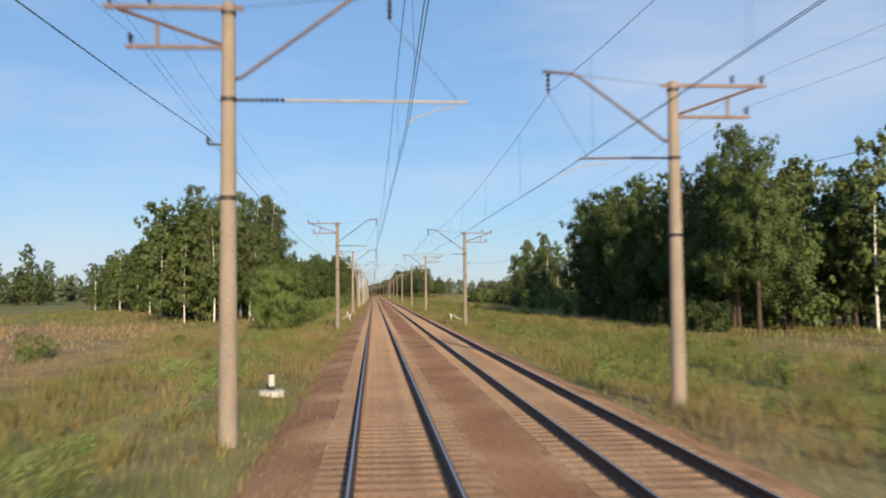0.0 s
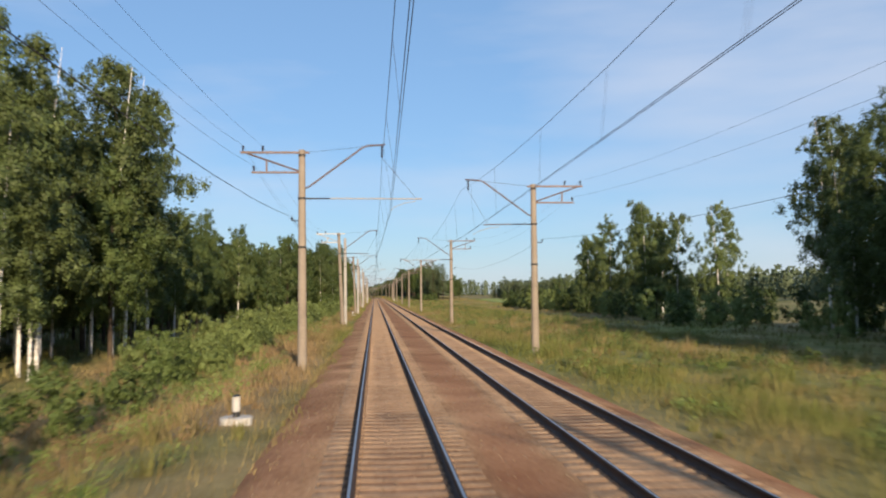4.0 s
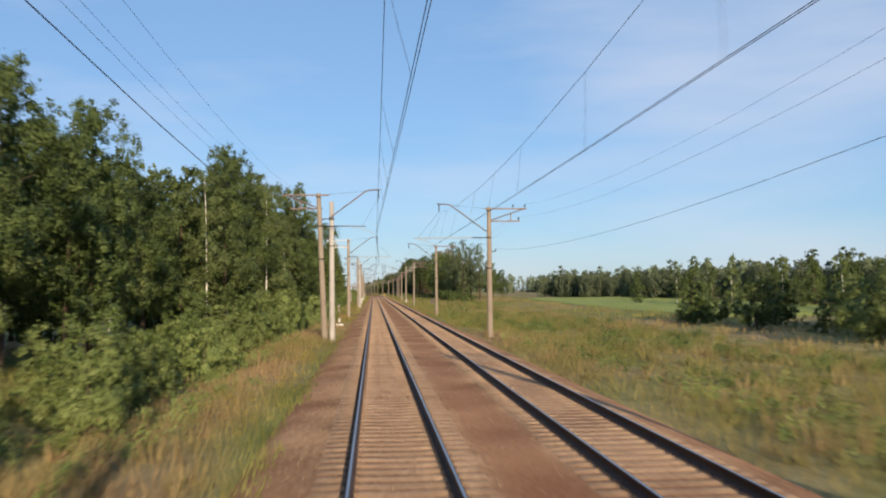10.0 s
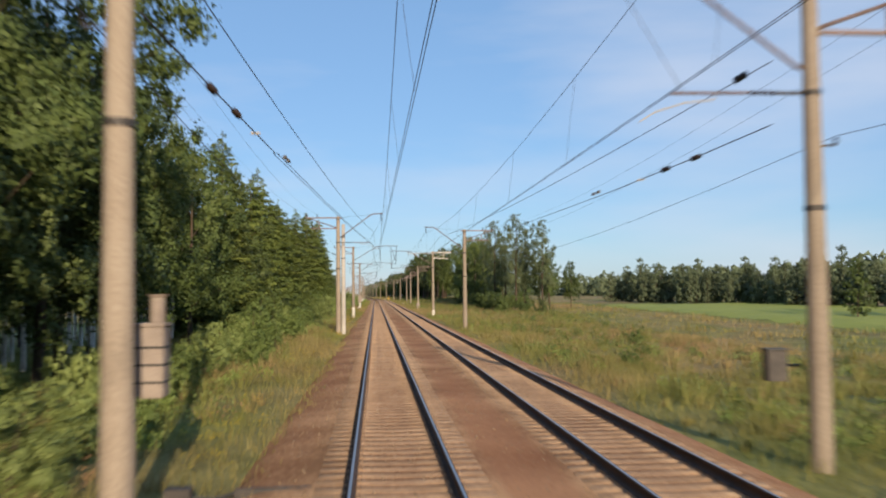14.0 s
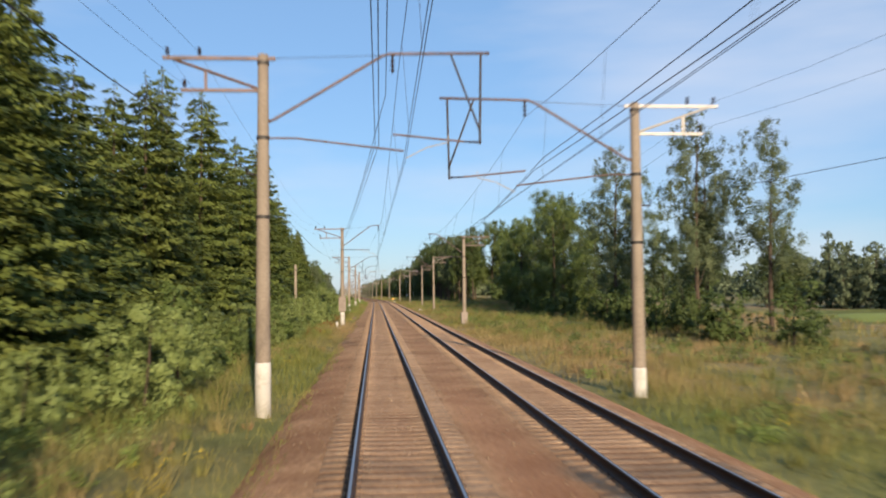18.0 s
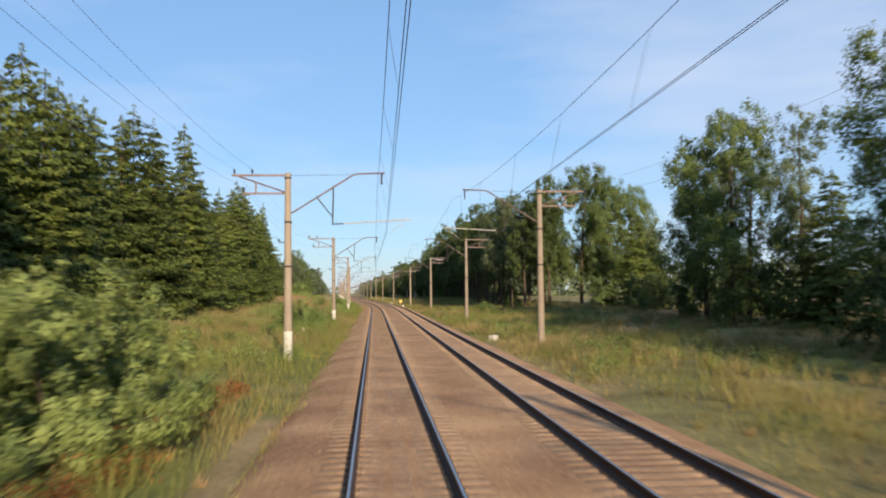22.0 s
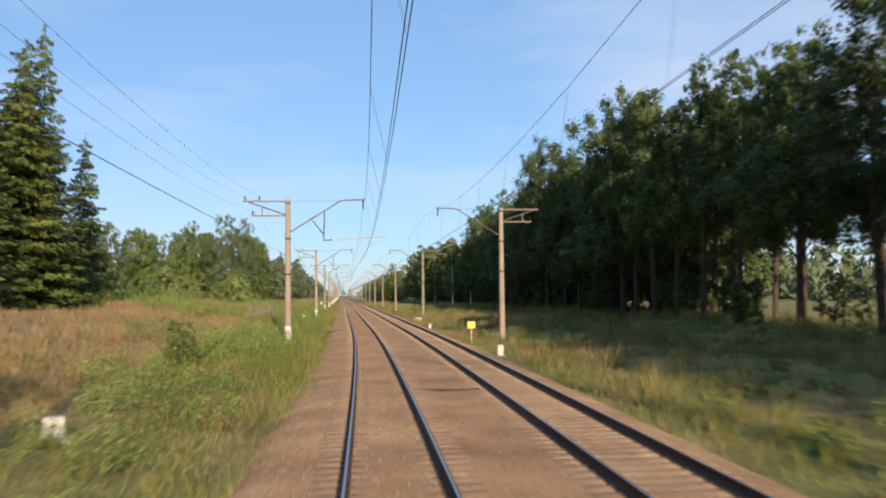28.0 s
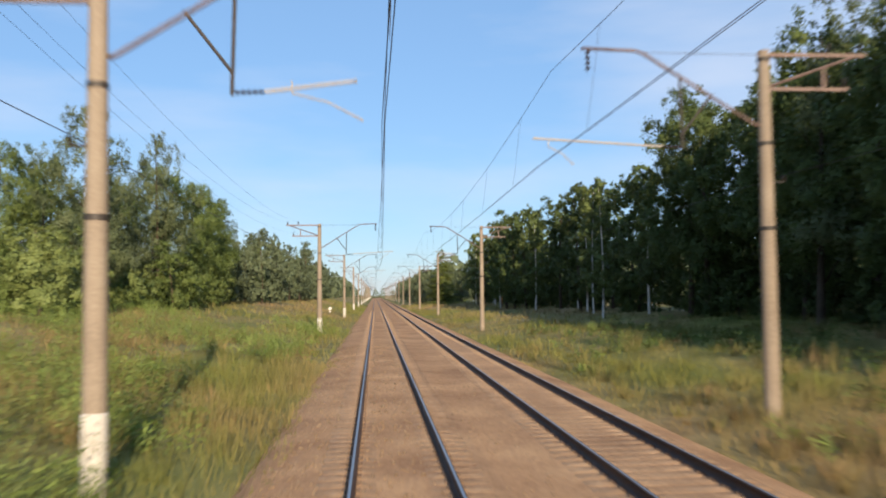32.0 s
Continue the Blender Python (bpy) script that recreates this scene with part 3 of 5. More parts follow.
        part("steady_strut", bar([(x + way * 0.5, 0, z - 0.08), (xe, 0, z + 0.12)], 0.03, 8), M_PIPE if kind == "W" else M_ARM, mast, "straight steady strut")
        x0, x1 = {"W": (5.15, 3.95), "C": (5.7, gap + 0.4), "D": (3.2, gap - 0.25)}[kind]
        part("registration_arm", bar([(x0, 0, z + 0.1), (x0, 0, z - 0.1), (x0 + (x1 - x0) * 0.5, 0, z - 0.25), (x1, 0, z - 0.56)], 0.017, 6), M_ARM, mast)
        if kind == "W":
            part("second_strut", bar([(0.15, 0, z), (0.9, 0, z), (3.9, 0, z - 0.35)], 0.028, 8), M_PIPE, mast)
    if box:
        for i in range(7):
            part("slat", block(bmesh.new(), (-0.36, -0.36, 1.0 + bz + i * 0.19), (0.36, -0.26, 1.17 + bz + i * 0.19), 0.01), M_BOX, mast, "weathered grey-brown slat")
        part("box_body", block(bmesh.new(), (-0.33, -0.28, 0.97 + bz), (0.33, 0.30, 2.35 + bz), 0.02), M_BOX, mast)
        part("box_lid", block(bmesh.new(), (-0.38, -0.38, 2.33 + bz), (0.38, 0.34, 2.39 + bz), 0.01), M_BOX, mast)
    return mast


TAN = "tall beige concrete mast with steel brackets beside the track"
MASTS = {
    "A": build_mast("A", label=TAN), "B": build_mast("B", label=TAN),
    "Alean": build_mast("A", lean=0.38, label="leaning beige concrete mast with painted brackets"),
    "Blean": build_mast("B", lean=0.38, label="leaning beige concrete mast with a long steady strut"),
    "C": build_mast("C", top=8.75, white=True, dz=-0.8, gap=4.65, label="concrete mast with whitewashed foot and a drop frame"),
    "D": build_mast("D", top=8.75, white=True, dz=-0.8, gap=4.65, label="concrete mast with whitewashed foot and a short strut"),
    "Cr": build_mast("C", top=8.75, dz=-0.8, gap=4.65, label="bare concrete mast with a drop frame in the verge"),
    "Dr": build_mast("D", top=8.75, dz=-0.8, gap=4.65, label="bare concrete mast with a short strut in the verge"),
    "W": build_mast("W", top=9.45, white=True, label="concrete mast with a wide bracket reaching over both tracks"),
    "Wpale": build_mast("W", top=9.45, white=True, pale=True, label="concrete mast with a wide bracket and shiny galvanised crossarms"),
    "Apale": build_mast("A", lean=0.38, pale=True, label="leaning beige concrete mast with shiny galvanised crossarms"),
    "Bpale": build_mast("B", pale=True, label="tall beige concrete mast with shiny galvanised crossarms"),
    "lowbox": build_mast("A", box=True, bz=-1.15, label="concrete mast with a slatted box at its foot"),
    "box": build_mast("A", white=True, box=True, label="concrete mast carrying a slatted box and whitewashed foot"),
}
LEFT = [(-40, -3.6, "A"), (20.3, -3.62, "B"), (83.8, -3.72, "A"), (143, -3.65, "B"), (198.4, -3.8, "Apale"), (259.5, -3.7, "Blean"), (317, -3.66, "Alean"), (371, -3.55, "Bpale"), (436, -3.5, "A"),
        (488.2, -3.5, "W"), (553.5, -3.68, "box"), (611.5, -4.68, "C"), (664.5, -4.8, "D"), (718.5, -4.75, "C"), (778.5, -4.9, "C"), (841.5, -5.0, "D"), (902, -5.0, "C")]
LEFT += [(902 + 58 * i, -4.9, "DC"[i % 2]) for i in range(1, 16)]
RIGHT = [(-37, 8.3, "A"), (25, 8.13, "A"), (89.5, 8.65, "B"), (151, 8.3, "A"), (202.3, 8.1, "B"), (264, 7.9, "A"), (321, 7.9, "B"), (376.2, 7.9, "A"), (444, 7.95, "B"), (491.5, 8.0, "Wpale"), (558, 8.93, "lowbox"),
         (621.5, 9.8, "C"), (673, 10.45, "D"), (731, 10.05, "C"), (787, 9.95, "D"), (848.8, 9.7, "C"), (909, 9.4, "D")]
RIGHT += [(909 + 58 * i, 9.4, "CD"[i % 2]) for i in range(1, 16)]
used_masts = set()


def lift(kind, right):
    return 0.0 if not right else (0.30 if kind[0] in "CD" else -0.58)


def stand_mast(s, u, kind, right):
    m = at_plan(s, u, lift(kind, right), math.pi if right else 0.0)
    if kind in used_masts:
        return copy_thing(MASTS[kind], m)
    used_masts.add(kind)
    MASTS[kind].matrix_basis = m
    return MASTS[kind]


for s, u, kind in LEFT:
    stand_mast(s, u, kind, False)
for s, u, kind in RIGHT:
    stand_mast(s, u, kind + "r" if kind in ("C", "D") else kind, True)

# newer pale poles set beside older masts
for s, u, top in ((201.4, -3.6, 8.9), (260.3, -3.3, 8.9), (317.6, -3.2, 8.8), (436.7, -3.1, 8.7)):
    pole = tagged(new("replacement_pole"), "new pale concrete pole standing beside a leaning mast", "pole", group="new poles")
    part("pole", bar([(0, 0, -1.0), (0, 0, -0.4), (0, 0, 4), (0, 0, top)], [0.20, 0.20, 0.175, 0.145], 20), M_NEWCON, pole, smooth=True)
    for z in (7.6, 5.8):
        part("collar", bar([(0, 0, z - 0.03), (0, 0, z + 0.03)], [0.185] * 2, 16), M_STEEL, pole)
    pole.matrix_basis = at_plan(s, u, 0.0)


def wire_run(name, label, supports, sag, radius, step=6.0):
    """supports: (s, u, z) in order; each span sags between them. sag: metres, or two numbers for the spans before and after 650 m."""
    pts = []
    for (s0, u0, z0), (s1, u1, z1) in zip(supports, supports[1:]):
        n = max(2, int((s1 - s0) / step))
        dip = sag if isinstance(sag, float) else sag[s0 > 650]
        for i in range(n):
            f = i / n
            pts.append((s0 + (s1 - s0) * f, u0 + (u1 - u0) * f, z0 + (z1 - z0) * f - 4 * dip * f * (1 - f)))
    pts.append(supports[-1])
    p = np.array(pts)
    co = place(p[:, 0], p[:, 1], p[:, 2])
    ob = tagged(new(name, mesh_bm(name, bar([Vector(c) for c in co], radius, 5), M_WIRE)), label, "overhead wire", group="overhead wires")
    return ob


# sideways place of the wires at each mast: they zigzag over the track
LEFT_MESSENGER = (0.1, 0.27, 0.0, -0.04, -0.22, -0.2, -0.13, 0.04, 0.15, 0.25, -0.05, -0.24, -0.38, -0.37, -0.3, -0.14, -0.1)
LEFT_CONTACT = (-0.2, 0.36, -0.18, 0.32, -0.2, 0.41, -0.23, 0.36, -0.05, 0.43, -0.13, 0.18, -0.28, -0.02, 0.05, -0.26, 0.2)
RIGHT_MESSENGER = (4.5, 4.55, 4.5, 4.3, 4.5, 4.4, 4.5, 4.6, 4.1, 4.4, 4.7, 4.4, 4.0, 4.55, 4.25, 4.1, 4.1)
RIGHT_CONTACT = (4.1, 4.6, 3.97, 4.52, 3.92, 4.5, 3.9, 4.32, 4.0, 4.25, 3.9, 4.55, 3.88, 4.25, 4.25, 3.78, 4.2)


def run_lines(masts, right, over_mess, over_cont):
    flip = -1 if right else 1
    mess, cont, outer = [], [], [[], [], [], []]
    for i, (s, u, kind) in enumerate(masts):
        low = kind[0] in "CD"
        drop = lift(kind, right) + (-0.8 if low else 0.0)
        top = (8.75 if low else 9.3) + lift(kind, right)
        mess.append((s, over_mess[min(i, 16)], 8.95 + drop))
        cont.append((s, over_cont[min(i, 16 - i % 2)], 6.53 + drop))
        for run, (dx, z) in zip(outer, ((-2.62, top + 0.18), (-1.75, top + 0.18), (-2.15, top - 0.72), (-0.45, 6.28 + drop))):
            run.append((s, u + flip * dx, z))
    wire_run("messenger_wire", "sagging dark messenger wire over the track", mess, 0.95, 0.007 if right else 0.009)
    for d in (-0.025, 0.025):
        wire_run("contact_wire", "taut contact wire of a pair over the track", [(s, u + d, z) for s, u, z in cont], 0.05, 0.006 if right else 0.0075)
    for i, run in enumerate(outer):
        if right and i == 1:
            continue
        wire_run("line_wire", "thin dark line wire on the mast brackets", run, 1.0 if i < 3 else (0.8, 0.2), 0.0042 if i < 3 else 0.0065 if right else 0.009)
    # droppers from messenger to contact wire, one object a track
    bm = bmesh.new()
    for a, b, c, d in zip(mess, mess[1:], cont, cont[1:]):
        if b[0] > 1000:
            continue
        for f in (0.08, 0.22, 0.38, 0.5, 0.62, 0.78, 0.92):
            s = a[0] + (b[0] - a[0]) * f
            hi = a[2] + (b[2] - a[2]) * f - 4 * 0.95 * f * (1 - f)
            lo = c[2] - 4 * 0.05 * f * (1 - f)
            p0 = place(s, a[1] + (b[1] - a[1]) * f, hi)
            p1 = place(s, c[1] + (d[1] - c[1]) * f, lo)
            tube(bm, [Vector(p0), Vector(p1)], 0.004, 4)
    tagged(new("droppers", mesh_bm("droppers", bm, M_WIRE)), "thin droppers between messenger and contact wires", "overhead wire", kind="stuff")


run_lines(LEFT, False, LEFT_MESSENGER, LEFT_CONTACT)
run_lines(RIGHT, True, RIGHT_MESSENGER, RIGHT_CONTACT)

# overlap span: a second pair of wires swings in over the left track towards the wide bracket
OVER = "second wire joining over the track at the wide bracket"
wire_run("overlap_wire", OVER, [(371.2, -3.35, 7.7), (436, -0.55, 8.0), (488, -0.1, 8.3), (553, -3.4, 8.9)], 0.45, 0.011)
for d in (-0.05, 0.05):
    wire_run("overlap_wire", OVER, [(382, -2.85 + d, 6.25), (436, -0.6 + d, 6.9), (488, -0.35 + d, 6.9), (553, -3.4 + d, 8.2)], 0.12, 0.0095)
wire_run("overlap_wire", OVER, [(377.2, 7.6, 7.4), (444, 5.6, 8.0), (491, 4.9, 7.0), (557, 8.0, 8.2)], 0.35, 0.011)
wire_run("overlap_wire", OVER, [(388, 7.2, 6.0), (444, 5.3, 6.6), (491, 4.6, 6.6), (557, 8.0, 7.6)], 0.12, 0.011)
for side, s, u, way, z in ((-1, 371.2, -3.35, 0.046, 6.35), (1, 377.2, 7.55, -0.033, 6.1)):
    anchor = tagged(new("anchor_rope"), "steel rope with insulators tying overhead wires to a mast", "overhead wire")
    def along(d, dz=0.0):
        return Vector(place(s + d, u + way * d, z + dz))
    part("rope", bar([along(0), along(4, -0.06), along(10.8, -0.1)], 0.013, 6), M_WIRE, anchor)
    for d in (3.7, 5.8):
        string_of_discs(anchor, along(d, -0.06), along(d + 0.6, -0.07), 0.07, 3)
    string_of_discs(anchor, along(1.1, 1.30), along(1.7, 1.28), 0.085, 3)
    part("yoke", bar([along(8.1, -0.09) + Vector((-0.1, 0, 0)), along(8.1, -0.09) + Vector((0.1, 0, 0))], 0.03, 6), M_ARM, anchor)
    for d in (12.4, 13.0):
        part("clamp", bar([along(d, 0.05), along(d + 0.25, 0.05)], 0.05, 6), M_STEEL, anchor)

# ---- trees ----
rng = np.random.default_rng(7)


def sprays(rng, centre, size, out=None, flat=0.0, droop=0.0, along=None, slim=0.56, soft=1.1):
    """Leaf sprays: small triangles round the given centres, each turned to face out. Gives places, faces and soft outward normals."""
    n = len(centre)
    if out is None:
        out = rng.normal(size=(n, 3))
    face = out + rng.normal(size=(n, 3)) * 0.55
    if along is None:
        a = np.cross(face, rng.normal(size=(n, 3)))
    else:
        a = along + rng.normal(size=(n, 3)) * 0.25
    a[:, 2] = a[:, 2] * (1 - flat) - droop
    a /= np.linalg.norm(a, axis=1)[:, None] + 1e-9
    b = np.cross(a, face)
    b /= np.linalg.norm(b, axis=1)[:, None] + 1e-9
    c = np.cross(b, a)
    c *= np.sign((c * face).sum(1))[:, None]
    L = (size * rng.uniform(0.6, 1.3, n))[:, None]
    p0, p1, p2 = centre - a * L, centre + a * L * 0.5 + b * L * (slim + 0.06) + c * L * 0.12, centre + a * L * 0.7 - b * L * (slim - 0.06)
    turned = (np.cross(p1 - p0, p2 - p0) * out).sum(1) < 0
    p1[turned], p2[turned] = p2[turned].copy(), p1[turned].copy()
    normal = np.cross(p1 - p0, p2 - p0)
    normal /= np.linalg.norm(normal, axis=1)[:, None] + 1e-9
    normal = normal + out / (np.linalg.norm(out, axis=1)[:, None] + 1e-9) * soft
    normal /= np.linalg.norm(normal, axis=1)[:, None] + 1e-9
    return np.stack([p0, p1, p2], 1).reshape(-1, 3), np.arange(n * 3).reshape(-1, 3), np.repeat(normal, 3, axis=0)


def leafy_clumps(rng, clumps, per, size, tall=1.0, droop=0.0, soft=1.15):
    """clumps: (centre, radius, way out of the crown). Sprays thickest on the upper and outer side of each clump, with loose twigs past its edge."""
    cs, outs, sizes = [], [], []
    for c, r, way in clumps:
        n = max(10, int(per * r * r))
        d = rng.normal(size=(n, 3))
        d /= np.linalg.norm(d, axis=1)[:, None]
        d += np.array(way) * 0.35 + np.array([0, 0, 0.2])
        d /= np.linalg.norm(d, axis=1)[:, None]
        rr = r * np.abs(rng.normal(0.72, 0.34, n))
        cs.append(np.array(c) + d * rr[:, None] * (1, 1, tall) - np.array([0, 0, droop * 0.9]) * (rng.random(n) ** 2 * r)[:, None])
        outs.append(d + np.array(way) * 0.5 + np.array([0, 0, 0.1]))
        sizes.append(size * rng.uniform(0.7, 1.25, n))
    return sprays(rng, np.concatenate(cs), np.concatenate(sizes), np.concatenate(outs), droop=droop, soft=soft)


def crown_plan(rng, h, width, base, nboughs, peak):
    """Boughs round the trunk, each with a spray of clumps at its end; gaps stay between them. peak: low for round tops, high for pointed ones."""
    boughs, clumps = [], []
    lean = rng.uniform(0, 6.28)
    for i in range(nboughs):
        f = (i + rng.uniform(0, 1)) / nboughs
        z = base + (h - base) * (0.05 + 0.88 * f)
        round_top, pointed = math.sin(math.pi * min(1, f * 0.80 + 0.17)) ** 0.6, min(1.0, 0.45 + 2.2 * f) * (1.0 - 0.86 * max(0.0, f - 0.12))
        a = i * 2.4 + rng.uniform(-0.6, 0.6)
        env = width * 0.5 * (round_top * (1 - peak) + pointed * peak) * (1 + 0.18 * math.sin(2 * a + lean))
        r = env * rng.uniform(0.2, 0.95)
        R = max(0.32, width * 0.5 * rng.uniform(0.26, 0.42) * (1.0 - 0.4 * f))
        c = np.array((r * math.cos(a), r * math.sin(a), z))
        boughs.append((c, R))
        for k in range(rng.integers(8, 13)):
            d = rng.normal(size=3)
            d /= np.linalg.norm(d)
            way = c + d * R - np.array((0, 0, z))
            way /= np.linalg.norm(way) + 1e-6
            clumps.append((c + d * R * rng.uniform(0.3, 1.2), R * rng.uniform(0.20, 0.46), way))
    return boughs, clumps


def broad_tree(seed, h, width, base, leaf_mat, bark, label, per=300, size=0.12, nboughs=24, droop=0.0, name="broadleaf_tree", category="tree", stems=1, peak=0.55, soft=1.15):
    rng = np.random.default_rng(seed)
    tree = tagged(new(name), label, category)
    lobes, clumps = crown_plan(rng, h, width, base, nboughs, peak)
    co, faces, normals = leafy_clumps(rng, clumps, per, size, 1.25 if h > 5 else 1.0, droop, soft)
    hang("crown", mesh_of("crown", co, faces, [leaf_mat], normals=normals), tree)
    for k in range(stems):
        bm, limbs = bmesh.new(), bmesh.new()
        lean = rng.normal(size=2) * 0.025 * h
        foot = (0, 0) if stems == 1 else rng.normal(size=2) * 0.35
        r0 = (0.0066 * h + 0.02) if bark == M_BIRCH else (0.011 * h + 0.03)
        def axis(f):
            return Vector((foot[0] + lean[0] * f * f + 0.12 * math.sin(3 * f + seed), foot[1] + lean[1] * f * f + 0.1 * math.sin(4 * f), -0.3 + (h * 0.93 + 0.3) * f))
        tube(bm, [axis(f) for f in (0, 0.04, 0.2, 0.4, 0.6, 0.8, 1.0)], [r0 * 1.4, r0, r0 * 0.85, r0 * 0.66, r0 * 0.45, r0 * 0.22, 0.012], 7 if h > 5 else 4)
        for (c, r) in lobes[k::max(4, 3 * stems)]:
            f = max(0.12, min(0.9, (c[2] / h) - 0.1))
            tube(limbs, [axis(f), axis(f).lerp(Vector(c), 0.5) + Vector((0, 0, 0.15)), Vector(c)], [r0 * 0.35 * (1.05 - f), r0 * 0.2 * (1.05 - f), 0.01], 4, cap=False)
        trunk = hang("trunk", mesh_bm("trunk", bm, bark, True), tree)
        if h > 5:
            hang("branchwork", mesh_bm("branchwork", limbs, M_BARK, True), trunk)
        else:
            limbs.free()
    return tree


def spruce(seed, h, width, label, levels=34, size=0.18, grain=0.030):
    rng = np.random.default_rng(seed)
    tree = tagged(new("spruce_tree"), label, "spruce tree")
    centres, outs, ways = [], [], []
    for i in range(levels):
        f = i / (levels - 1)
        z = 0.5 + (h - 0.6) * f
        R = width * 0.5 * (1 - f) ** 0.58 * rng.uniform(0.8, 1.12) + 0.10
        n = max(4, int(3.5 + R * 1.7))
        for k in range(n):
            a = 2 * math.pi * (k + rng.uniform(-0.3, 0.3)) / n + i * 1.3
            L = R * rng.uniform(0.5, 1.2)
            zj = z + rng.uniform(-0.45, 0.45)
            m = max(3, int(L / grain))
            q = (np.arange(m) + 0.6) / m
            rr = L * (0.2 + 0.8 * q)
            side = rng.uniform(-1, 1, m) * (0.16 + 0.34 * (1 - q) * L)
            zz = zj - rr * 0.36 + 0.17 * rr * q - np.abs(side) * 0.35 + rng.uniform(-0.2, 0.04, m)
            centres.append(np.stack([rr * math.cos(a) - side * math.sin(a), rr * math.sin(a) + side * math.cos(a), zz], -1))
            outs.append(np.tile((math.cos(a) * 0.8, math.sin(a) * 0.8, 0.6), (m, 1)))
            ways.append(np.stack([math.cos(a) - side * 0.8 * math.sin(a), math.sin(a) + side * 0.8 * math.cos(a), np.full(m, -0.45)], -1))
    co, faces, normals = sprays(rng, np.concatenate(centres), size, np.concatenate(outs), along=-np.concatenate(ways), slim=0.40, soft=1.3)
    hang("foliage", mesh_of("foliage", co, faces, [M_NEEDLE], normals=normals), tree)
    r = 0.011 * h
    hang("trunk", mesh_bm("trunk", bar([(0, 0, -0.3), (0, 0, 0.3), (0.05, 0, h * 0.5), (0, 0, h)], [r * 1.3, r, r * 0.6, 0.015], 7), M_BARK, True), tree)
    return tree


def willow_bush(seed, h, width, label, mat, per=2900, size=0.047, name="willow_bush"):
    return broad_tree(seed, h, width, h * 0.08, mat, M_BARK, label, per=per, size=size, nboughs=13, name=name, category="bush", stems=1, peak=0.3)


